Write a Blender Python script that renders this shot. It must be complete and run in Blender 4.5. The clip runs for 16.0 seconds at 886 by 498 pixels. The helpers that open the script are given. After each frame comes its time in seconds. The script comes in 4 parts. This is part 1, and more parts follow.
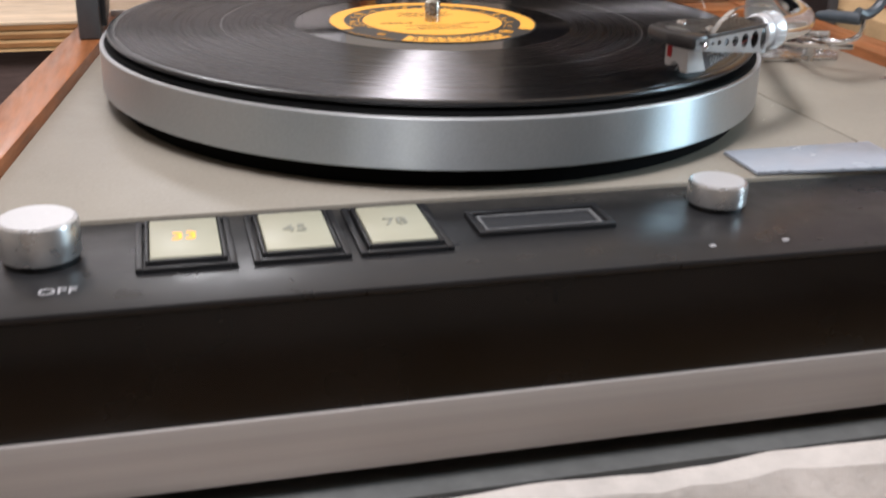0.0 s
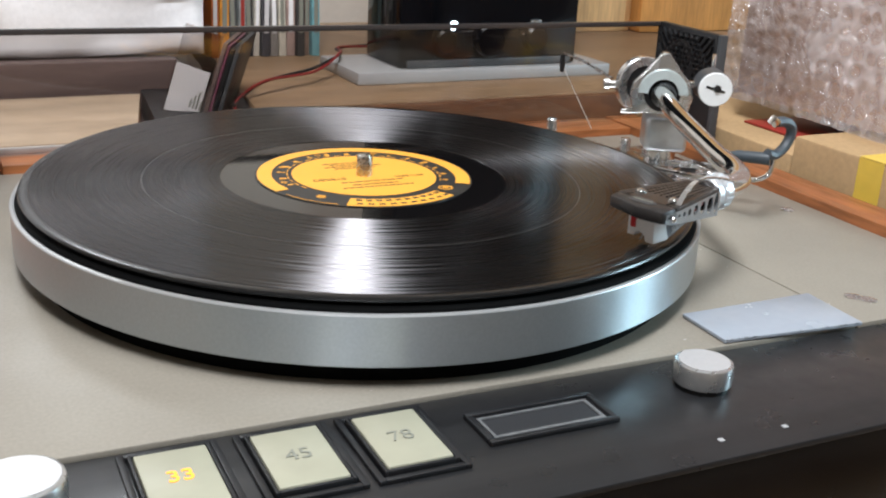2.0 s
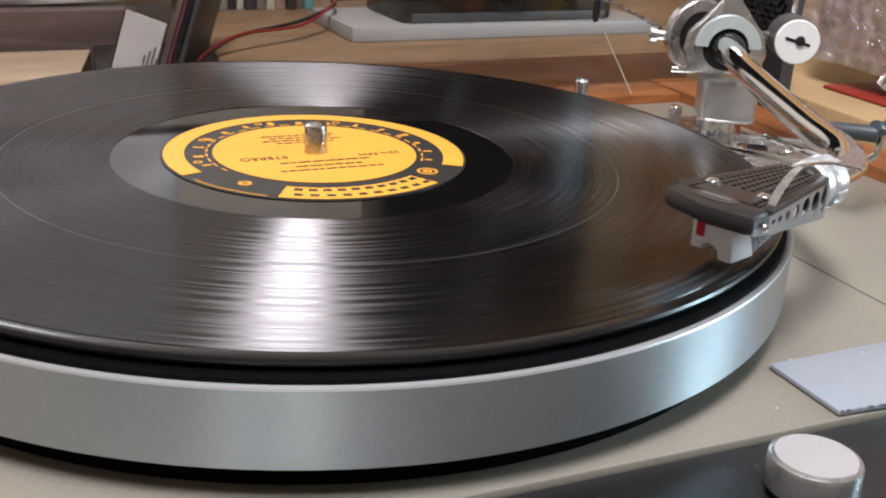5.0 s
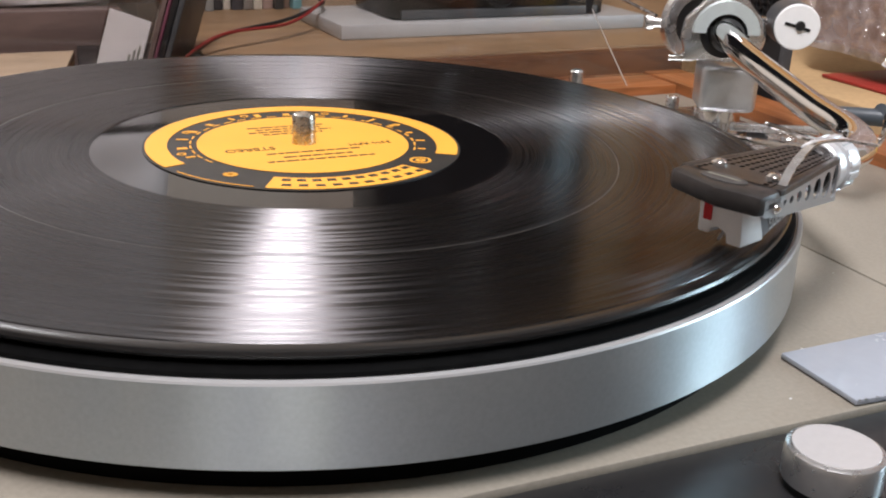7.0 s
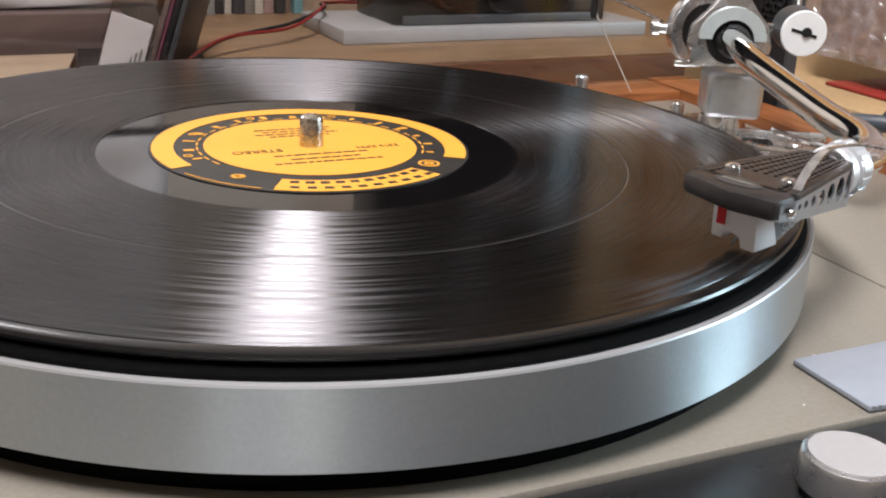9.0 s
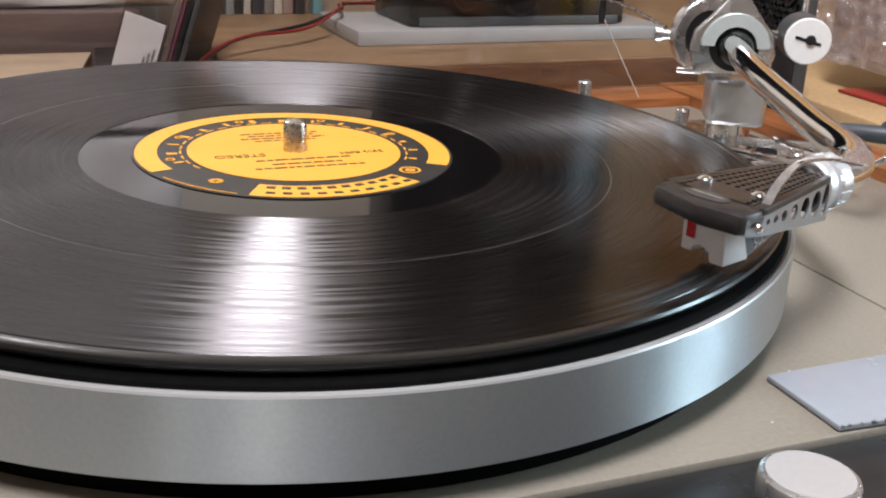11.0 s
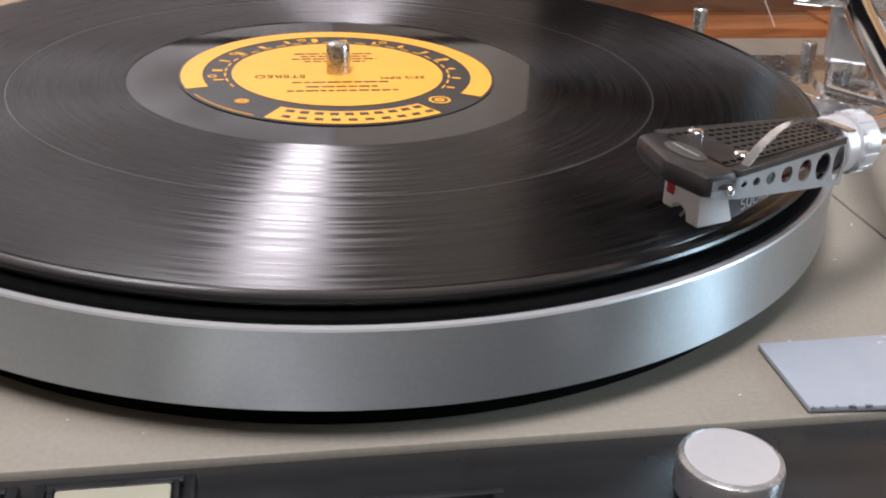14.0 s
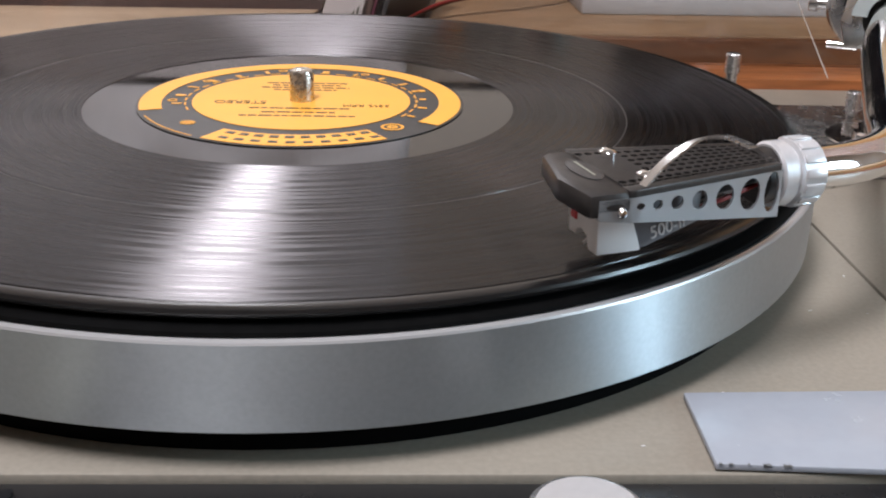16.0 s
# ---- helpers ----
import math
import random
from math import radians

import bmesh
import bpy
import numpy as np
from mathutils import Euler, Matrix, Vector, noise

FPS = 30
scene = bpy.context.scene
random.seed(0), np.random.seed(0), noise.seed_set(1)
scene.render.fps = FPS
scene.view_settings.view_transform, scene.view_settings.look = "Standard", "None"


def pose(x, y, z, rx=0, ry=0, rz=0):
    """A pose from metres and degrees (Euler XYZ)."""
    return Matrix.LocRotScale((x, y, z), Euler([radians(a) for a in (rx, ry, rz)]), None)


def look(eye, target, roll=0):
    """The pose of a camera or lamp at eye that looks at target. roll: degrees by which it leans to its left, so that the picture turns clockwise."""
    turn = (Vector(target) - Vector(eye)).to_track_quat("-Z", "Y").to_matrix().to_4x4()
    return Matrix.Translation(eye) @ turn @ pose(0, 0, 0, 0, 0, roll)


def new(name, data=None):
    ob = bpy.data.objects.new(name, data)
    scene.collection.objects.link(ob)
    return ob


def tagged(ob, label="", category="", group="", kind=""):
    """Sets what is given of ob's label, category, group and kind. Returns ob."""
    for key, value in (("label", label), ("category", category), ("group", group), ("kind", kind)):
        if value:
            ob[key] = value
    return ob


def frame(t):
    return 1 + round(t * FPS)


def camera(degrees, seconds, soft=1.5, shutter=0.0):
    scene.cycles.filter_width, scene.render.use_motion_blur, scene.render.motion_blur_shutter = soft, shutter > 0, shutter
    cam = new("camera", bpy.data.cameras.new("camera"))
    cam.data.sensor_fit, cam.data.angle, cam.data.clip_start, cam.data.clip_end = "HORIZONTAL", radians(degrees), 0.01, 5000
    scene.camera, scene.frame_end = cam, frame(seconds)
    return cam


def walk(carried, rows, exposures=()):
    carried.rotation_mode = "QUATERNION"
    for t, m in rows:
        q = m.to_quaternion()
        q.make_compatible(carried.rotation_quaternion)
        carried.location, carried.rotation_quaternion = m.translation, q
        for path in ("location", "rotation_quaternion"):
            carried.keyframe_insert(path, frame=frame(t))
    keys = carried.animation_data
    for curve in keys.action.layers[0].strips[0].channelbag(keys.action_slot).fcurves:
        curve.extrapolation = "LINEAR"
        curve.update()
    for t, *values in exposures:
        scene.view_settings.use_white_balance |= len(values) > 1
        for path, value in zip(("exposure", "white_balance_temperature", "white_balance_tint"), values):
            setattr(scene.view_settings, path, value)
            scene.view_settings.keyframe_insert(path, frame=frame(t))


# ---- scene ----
# Units are metres. The deck's top plate is z = 0, the spindle stands at x = y = 0.
cam = camera(44.37, 16.0, soft=2.0, shutter=0.5)
ROWS = [
    (0, -0.1286, -0.5090, 0.1320, 67.52, -1.40, -14.48),
    (0.5, -0.1440, -0.4884, 0.1558, 67.16, -3.02, -17.84),
    (1, -0.1602, -0.4746, 0.1651, 68.50, -2.70, -20.87),
    (1.5, -0.1725, -0.4603, 0.1680, 69.78, -2.93, -23.54),
    (2, -0.1807, -0.4532, 0.1703, 70.58, -2.97, -25.21),
    (2.5, -0.1803, -0.4475, 0.1745, 70.66, -2.95, -26.06),
    (3, -0.1837, -0.4447, 0.1727, 71.17, -3.98, -26.81),
    (3.5, -0.1275, -0.3709, 0.1461, 70.25, -4.33, -24.59),
    (4, -0.1085, -0.3444, 0.1396, 69.09, -3.59, -23.70),
    (6.5, -0.0991, -0.3237, 0.1260, 69.13, -2.41, -23.93),
    (7, -0.1006, -0.3241, 0.1258, 69.34, -2.29, -24.15),
    (7.5, -0.1019, -0.3237, 0.1238, 69.73, -2.32, -24.26),
    (8, -0.1018, -0.3220, 0.1232, 69.75, -2.46, -24.23),
    (8.5, -0.1012, -0.3212, 0.1234, 69.83, -2.37, -24.13),
    (9, -0.1033, -0.3208, 0.1238, 69.73, -2.70, -24.26),
    (11.5, -0.0796, -0.3269, 0.1269, 69.34, -2.66, -20.85),
    (12, -0.0720, -0.3288, 0.1277, 68.85, -2.36, -19.06),
    (12.5, -0.0654, -0.3342, 0.1315, 67.87, -2.66, -17.09),
    (13, -0.0560, -0.3374, 0.1330, 66.46, -2.67, -14.96),
    (13.5, -0.0403, -0.3379, 0.1334, 65.05, -2.56, -12.31),
    (14, -0.0278, -0.3377, 0.1360, 64.06, -2.31, -9.70),
    (14.5, -0.0169, -0.3369, 0.1388, 63.73, -2.09, -7.23),
    (15, -0.0035, -0.3393, 0.1389, 64.47, -1.86, -5.06),
    (15.5, 0.0144, -0.3378, 0.1320, 66.02, -1.28, -3.47),
    (16, 0.0288, -0.3312, 0.1198, 67.68, -1.49, -2.20),
]
walk(cam, [(t, pose(x, y, z, rx, ry, rz)) for t, x, y, z, rx, ry, rz in ROWS],
     [(0.0, -0.25, 6450, 11), (0.5, 0.0, 6350, 8), (1.0, 0.0, 6200, 5), (2.0, -0.15, 6200, 4), (3.5, -0.25, 6300, 6), (6.5, -0.22, 6550, 11), (9.0, -0.20, 6550, 10), (12.5, -0.20, 6550, 10), (14.0, -0.30, 6450, 13), (16.0, -0.36, 6450, 12)])

# ---------------------------------------------------------------- light
world = bpy.data.worlds.new("room_world")
scene.world = world
world.use_nodes = True
world.node_tree.nodes["Background"].inputs[0].default_value = (0.95, 0.97, 1.0, 1)
world.node_tree.nodes["Background"].inputs[1].default_value = 0.06
scene.view_settings.exposure = -0.15


def area_lamp(name, m, sx, sy, watts, colour):
    d = bpy.data.lights.new(name, "AREA")
    d.shape, d.size, d.size_y, d.energy, d.color = "RECTANGLE", sx, sy, watts, colour
    ob = new(name, d)
    ob.matrix_world = m
    return ob


area_lamp("ceiling_lamp_light", look((-0.33, -0.62, 1.38), (-0.20, -0.1, 0)), 0.27, 0.50, 33, (0.965, 0.95, 1.0))
area_lamp("window_light", look((1.55, -0.52, 0.45), (0.05, -0.13, 0)), 0.18, 0.7, 19, (0.62, 0.85, 1.0))
area_lamp("rear_lamp_light", look((-0.18, 0.78, 0.63), (0.05, 0.0, 0.03)), 0.16, 0.12, 1.3, (0.95, 0.96, 1.0))
# Unseen fill, added to brighten the cloth and the things on the shelf.
area_lamp("shelf_fill_light", look((0.0, -0.25, 1.45), (0.0, 0.42, 0)), 0.5, 0.5, 11, (0.98, 0.96, 1.0))


# ---------------------------------------------------------------- materials
class Mat:
    """A small builder for procedural materials."""

    def __init__(self, name, colour, rough=0.5, metal=0.0, **more):
        self.m = bpy.data.materials.new(name)
        self.m.use_nodes = True
        self.t = self.m.node_tree
        self.b = self.t.nodes["Principled BSDF"]
        self.set("Base Color", (*colour, 1))
        self.set("Roughness", rough)
        self.set("Metallic", metal)
        self.colour = colour
        for k, v in more.items():
            self.set(k.replace("_", " "), v)

    def set(self, k, v):
        self.b.inputs[k].default_value = v

    def node(self, kind, **props):
        n = self.t.nodes.new(kind)
        for k, v in props.items():
            n.inputs[k.replace("_", " ")].default_value = v
        return n

    def link(self, a, b):
        self.t.links.new(a, b)

    def coords(self, scale=(1, 1, 1)):
        c = self.node("ShaderNodeTexCoord")
        mp = self.node("ShaderNodeMapping")
        mp.inputs["Scale"].default_value = scale
        self.link(c.outputs["Object"], mp.inputs["Vector"])
        return mp.outputs["Vector"]

    def noise(self, scale, detail=4, stretch=(1, 1, 1), rough=0.55):
        n = self.node("ShaderNodeTexNoise", Scale=scale, Detail=detail, Roughness=rough)
        self.link(self.coords(stretch), n.inputs["Vector"])
        return n.outputs["Fac"]

    def ramp(self, fac, stops):
        r = self.node("ShaderNodeValToRGB")
        while len(r.color_ramp.elements) < len(stops):
            r.color_ramp.elements.new(0.5)
        for e, (p, c) in zip(r.color_ramp.elements, stops):
            e.position, e.color = p, (*c, 1) if len(c) == 3 else c
        self.link(fac, r.inputs["Fac"])
        return r.outputs["Color"]

    def mottle(self, scale, low=0.8, high=1.15, stretch=(1, 1, 1), detail=4):
        c = self.colour
        f = self.noise(scale, detail, stretch)
        col = self.ramp(f, [(0.3, tuple(v * low for v in c)), (0.7, tuple(min(1, v * high) for v in c))])
        self.link(col, self.b.inputs["Base Color"])
        return self

    def two(self, scale, fine, low=0.75, high=1.2, stretch=(1, 1, 1)):
        """Colour that varies at a broad and at a fine scale."""
        c = self.colour
        a, b = self.noise(scale, 3, stretch), self.noise(fine, 4, stretch)
        mix = self.node("ShaderNodeMath")
        mix.operation = "ADD"
        half = self.node("ShaderNodeMath")
        half.operation = "MULTIPLY"
        half.inputs[1].default_value = 0.5
        self.link(a, mix.inputs[0]), self.link(b, mix.inputs[1])
        self.link(mix.outputs[0], half.inputs[0])
        col = self.ramp(half.outputs[0], [(0.35, tuple(v * low for v in c)), (0.65, tuple(min(1, v * high) for v in c))])
        self.link(col, self.b.inputs["Base Color"])
        return self

    def rough(self, scale, low, high, stretch=(1, 1, 1)):
        f = self.noise(scale, 5, stretch)
        r = self.node("ShaderNodeMapRange")
        r.inputs["From Min"].default_value, r.inputs["From Max"].default_value = 0.3, 0.7
        r.inputs["To Min"].default_value, r.inputs["To Max"].default_value = low, high
        self.link(f, r.inputs["Value"])
        self.link(r.outputs["Result"], self.b.inputs["Roughness"])
        return self

    def bump(self, scale, strength=0.2, dist=0.001, stretch=(1, 1, 1), detail=4):
        b = self.node("ShaderNodeBump", Strength=strength, Distance=dist)
        self.link(self.noise(scale, detail, stretch), b.inputs["Height"])
        self.link(b.outputs["Normal"], self.b.inputs["Normal"])
        return self

    def radial(self, amount, rot=0.0):
        """Turned or grooved finish round the z axis."""
        tg = self.node("ShaderNodeTangent")
        tg.direction_type, tg.axis = "RADIAL", "Z"
        self.link(tg.outputs["Tangent"], self.b.inputs["Tangent"])
        self.set("Anisotropic", amount)
        self.set("Anisotropic Rotation", rot)
        return self


def wood(name, colour, along=(1, 1, 1), rough=0.42, dark=0.55):
    m = Mat(name, colour, rough)
    m.two(9, 60, dark, 1.3, along)
    m.bump(160, 0.12, 0.0004, along)
    m.rough(50, rough - 0.1, rough + 0.12, along)
    return m.m


M_deck = Mat("deck_paint", (0.250, 0.222, 0.180), 0.42).two(9, 700, 0.86, 1.10).rough(30, 0.36, 0.5).bump(2200, 0.12, 0.0002).m
M_panel = Mat("panel_anodised", (0.0185, 0.0182, 0.0190), 0.30, 0.22).mottle(40, 0.8, 1.3, (0.05, 3, 3)).rough(60, 0.24, 0.42).m
M_face = Mat("front_lacquer", (0.005, 0.004, 0.0035), 0.2, Specular_IOR_Level=0.36).mottle(20, 0.7, 1.4).rough(25, 0.18, 0.3).m
M_strip = Mat("strip_aluminium", (0.40, 0.365, 0.34), 0.45, 0.35).mottle(60, 0.92, 1.05, (0.04, 4, 4)).rough(80, 0.36, 0.5, (0.04, 4, 4)).m
M_plat = Mat("platter_aluminium", (0.42, 0.455, 0.47), 0.40, 0.78).mottle(900, 0.95, 1.04).rough(60, 0.36, 0.41).radial(0.90, 0.25).m
M_rim = Mat("platter_lip", (0.46, 0.46, 0.46), 0.36, 0.6).m
M_rubber = Mat("rubber", (0.0022, 0.0022, 0.0022), 0.7, Specular_IOR_Level=0.05).mottle(300, 0.7, 1.3).bump(900, 0.2, 0.0003).m
M_chrome = Mat("chrome", (0.80, 0.79, 0.78), 0.07, 1.0).rough(140, 0.04, 0.12).m
M_spin = Mat("worn_spindle_steel", (0.62, 0.58, 0.52), 0.22, 1.0).two(200, 900, 0.6, 1.15).rough(600, 0.15, 0.4).m
M_steel = Mat("satin_steel", (0.66, 0.66, 0.66), 0.24, 0.95).rough(180, 0.18, 0.32).m
M_knob = Mat("knob_aluminium", (0.60, 0.60, 0.60), 0.26, 0.9).mottle(500, 0.95, 1.03).rough(200, 0.24, 0.34).m
M_knobtop = Mat("knob_top_satin", (0.50, 0.485, 0.48), 0.38, 0.3).mottle(500, 0.96, 1.02).m
M_pillar = Mat("brushed_steel", (0.66, 0.68, 0.69), 0.34, 0.9).mottle(300, 0.94, 1.03).rough(200, 0.28, 0.38).m
M_black = Mat("black_plastic", (0.009, 0.009, 0.010), 0.42).mottle(120, 0.8, 1.3).rough(90, 0.34, 0.5).m
M_shell = Mat("headshell_coat", (0.030, 0.027, 0.026), 0.30, 0.35).mottle(300, 0.8, 1.3).rough(200, 0.3, 0.44).bump(1800, 0.1, 0.0002).m
M_collar = Mat("collar_satin_aluminium", (0.63, 0.63, 0.64), 0.34, 0.45).mottle(400, 0.93, 1.03).m
M_cart = Mat("cartridge_grey", (0.17, 0.17, 0.18), 0.4, 0.3).mottle(200, 0.85, 1.1).m
M_plaque = Mat("headshell_plaque", (0.045, 0.040, 0.037), 0.55).mottle(300, 0.8, 1.2).m
M_shell_side = Mat("headshell_bare_metal", (0.40, 0.42, 0.44), 0.36, 0.80).rough(200, 0.28, 0.42).m
M_white = Mat("cartridge_plastic", (0.82, 0.81, 0.81), 0.35).mottle(200, 0.95, 1.02).m
M_whitedisc = Mat("white_enamel", (0.82, 0.83, 0.82), 0.35).mottle(200, 0.96, 1.02).m
M_cap = Mat("bearing_cap_satin", (0.66, 0.74, 0.74), 0.36, 0.5).mottle(300, 0.95, 1.03).m
M_red = Mat("red_print", (0.55, 0.015, 0.02), 0.4).m
M_ivory = Mat("button_ivory", (0.345, 0.33, 0.245), 0.4).mottle(60, 0.93, 1.04).m
M_print = Mat("grey_print", (0.22, 0.22, 0.18), 0.5).m
M_mark = Mat("white_print", (0.62, 0.60, 0.60), 0.5).m
M_print2 = Mat("dim_white_print", (0.36, 0.35, 0.35), 0.5).m
M_amber = Mat("amber_lit_digits", (0.85, 0.33, 0.02), 0.5).m
M_amber.node_tree.nodes["Principled BSDF"].inputs["Emission Color"].default_value = (1.0, 0.42, 0.05, 1)
M_amber.node_tree.nodes["Principled BSDF"].inputs["Emission Strength"].default_value = 1.1
M_yellow = Mat("label_yellow", (0.80, 0.365, 0.040), 0.5).mottle(40, 0.96, 1.03).bump(900, 0.05, 0.0002).m
M_inkblack = Mat("label_black", (0.022, 0.020, 0.018), 0.42).mottle(200, 0.8, 1.2).m
M_ink = Mat("label_ink", (0.020, 0.013, 0.004), 0.55).m
M_plinth = wood("plinth_teak", (0.30, 0.105, 0.035), (6, 0.7, 6), 0.38)
M_plinth_x = wood("plinth_teak_cross", (0.30, 0.105, 0.035), (0.7, 6, 6), 0.38)
M_shelf = wood("shelf_wood", (0.285, 0.180, 0.100), (0.8, 7, 7), 0.42, 0.72)
# Shade on the shelf's front is put into this darker, redder wood colour.
M_shelf_shaded = wood("shelf_shaded_wood", (0.15, 0.062, 0.025), (0.8, 7, 7), 0.45, 0.6)
M_ply = wood("plywood_face", (0.54, 0.41, 0.28), (0.8, 6, 6), 0.5, 0.82)
M_ply_l = wood("plywood_light_ply", (0.62, 0.40, 0.19), (1, 8, 8), 0.55, 0.8)
M_ply_d = wood("plywood_dark_ply", (0.33, 0.15, 0.05), (1, 8, 8), 0.55, 0.7)
M_cab = wood("cabinet_pine", (0.55, 0.33, 0.15), (7, 7, 0.7), 0.42, 0.8)
M_post = wood("orange_pine", (0.48, 0.22, 0.06), (7, 7, 0.7), 0.4, 0.75)
M_parcel = Mat("parcel_board", (0.36, 0.215, 0.150), 0.7).two(14, 90, 0.8, 1.15).m
M_card = Mat("cardboard", (0.44, 0.29, 0.145), 0.75).two(12, 300, 0.85, 1.1).bump(90, 0.15, 0.0006, (1, 6, 6)).m
M_tape = Mat("yellow_tape", (0.75, 0.52, 0.08), 0.4).mottle(60, 0.9, 1.05).m
M_redcard = Mat("red_card", (0.30, 0.03, 0.022), 0.5).mottle(40, 0.85, 1.1).m
M_cloth = Mat("white_cloth", (0.84, 0.82, 0.82), 0.85).two(12, 260, 0.92, 1.05).bump(500, 0.25, 0.0006).m
M_brown = Mat("brown_laminate", (0.145, 0.100, 0.088), 0.45).two(10, 120, 0.75, 1.25, (0.7, 6, 6)).m
M_wall = Mat("beige_wall", (0.62, 0.54, 0.46), 0.85).two(3, 120, 0.95, 1.04).bump(240, 0.2, 0.0006).m
M_ceil = Mat("ceiling_paint", (0.50, 0.48, 0.46), 0.9).two(3, 90, 0.95, 1.03).m
M_floor = wood("floor_wood", (0.30, 0.17, 0.08), (0.7, 6, 6), 0.45)
M_slab = Mat("white_slab", (0.42, 0.415, 0.41), 0.4).two(20, 200, 0.94, 1.04).m
M_blackbox = Mat("black_lacquer_box", (0.004, 0.004, 0.005), 0.10, Specular_IOR_Level=0.2).mottle(40, 0.8, 1.3).rough(30, 0.07, 0.14).m
M_grey = Mat("dark_grey_plastic", (0.055, 0.058, 0.062), 0.45).mottle(80, 0.85, 1.15).m
M_sticker = Mat("pale_plastic_card", (0.32, 0.345, 0.385), 0.22).two(30, 200, 0.95, 1.03).rough(60, 0.16, 0.3).m
M_marble = Mat("pale_stone", (0.50, 0.45, 0.405), 0.6).two(14, 90, 0.8, 1.08).bump(120, 0.5, 0.002).m
M_slate = Mat("slate_grey", (0.10, 0.10, 0.095), 0.5).two(14, 160, 0.8, 1.2).m
M_redwire = Mat("red_wire", (0.26, 0.02, 0.02), 0.4).m
M_blackwire = Mat("black_wire", (0.015, 0.014, 0.014), 0.4).m
M_hook = Mat("grey_blue_plastic", (0.050, 0.060, 0.070), 0.42).mottle(150, 0.85, 1.15).m
M_thread = Mat("nylon_thread", (0.55, 0.52, 0.48), 0.4).m
M_case = Mat("plum_plastic", (0.16, 0.05, 0.08), 0.3).mottle(60, 0.8, 1.2).m
M_led = Mat("white_led", (0.9, 0.95, 1.0), 0.3).m
M_led.node_tree.nodes["Principled BSDF"].inputs["Emission Color"].default_value = (0.75, 0.88, 1.0, 1)
M_led.node_tree.nodes["Principled BSDF"].inputs["Emission Strength"].default_value = 20.0
M_grey2 = Mat("worn_grey_edge", (0.12, 0.12, 0.12), 0.4).mottle(200, 0.7, 1.3).m
M_window = Mat("tinted_window", (0.03, 0.03, 0.032), 0.12).m


def groove_material():
    """Black vinyl whose surface leans to and fro along the radius, as the walls of fine concentric grooves do."""
    m = Mat("vinyl_grooves", (0.006, 0.0055, 0.0055), 0.2)

    def maths(op, *args):
        n = m.node("ShaderNodeMath")
        n.operation = op
        for k, v in enumerate(args):
            if isinstance(v, (int, float)):
                n.inputs[k].default_value = v
            else:
                m.link(v, n.inputs[k])
        return n.outputs[0]

    c = m.node("ShaderNodeTexCoord")
    flat = m.node("ShaderNodeVectorMath")
    flat.operation = "MULTIPLY"
    flat.inputs[1].default_value = (1, 1, 0)
    m.link(c.outputs["Object"], flat.inputs[0])
    ln = m.node("ShaderNodeVectorMath")
    ln.operation = "LENGTH"
    m.link(flat.outputs["Vector"], ln.inputs[0])
    r = ln.outputs["Value"]
    out = m.node("ShaderNodeVectorMath")
    out.operation = "NORMALIZE"
    m.link(flat.outputs["Vector"], out.inputs[0])
    n = m.node("ShaderNodeTexNoise", Scale=430.0, Detail=6.0, Roughness=0.72)
    n.noise_dimensions = "1D"
    m.link(r, n.inputs["W"])
    fine = m.node("ShaderNodeTexNoise", Scale=1500.0, Detail=2.0, Roughness=0.6)
    fine.noise_dimensions = "1D"
    m.link(r, fine.inputs["W"])
    wall = maths("MULTIPLY_ADD", fine.outputs["Fac"], 0.05, LEANING - 0.025)

    def wall_normal(side):
        sc = m.node("ShaderNodeVectorMath")
        sc.operation = "SCALE"
        m.link(out.outputs["Vector"], sc.inputs[0])
        m.link(maths("MULTIPLY", wall, side), sc.inputs["Scale"])
        ad = m.node("ShaderNodeVectorMath")
        ad.operation = "ADD"
        ad.inputs[1].default_value = (0, 0, 1)
        m.link(sc.outputs["Vector"], ad.inputs[0])
        no = m.node("ShaderNodeVectorMath")
        no.operation = "NORMALIZE"
        m.link(ad.outputs["Vector"], no.inputs[0])
        return no.outputs["Vector"]

    rr = m.node("ShaderNodeMapRange")
    rr.inputs["From Min"].default_value, rr.inputs["From Max"].default_value = 0.42, 0.72
    rr.inputs["To Min"].default_value, rr.inputs["To Max"].default_value = 0.22, 0.40
    m.link(n.outputs["Fac"], rr.inputs["Value"])
    walls = m.node("ShaderNodeMixShader")
    walls.inputs[0].default_value = 0.5
    for k, side in enumerate((1.0, -1.0)):
        gl = m.node("ShaderNodeBsdfGlossy", Color=(0.125, 0.119, 0.122, 1))
        gl.distribution = "BECKMANN"
        m.link(wall_normal(side), gl.inputs["Normal"])
        m.link(rr.outputs["Result"], gl.inputs["Roughness"])
        m.link(gl.outputs[0], walls.inputs[1 + k])
    land = m.node("ShaderNodeBsdfPrincipled")
    land.inputs["Base Color"].default_value = (0.006, 0.0055, 0.0055, 1)
    land.inputs["Roughness"].default_value = 0.15
    land.inputs["Specular IOR Level"].default_value = 0.48
    both = m.node("ShaderNodeMixShader")
    both.inputs[0].default_value = 0.50
    m.link(land.outputs[0], both.inputs[1])
    m.link(walls.outputs[0], both.inputs[2])
    m.link(both.outputs[0], m.t.nodes["Material Output"].inputs["Surface"])
    return m.m


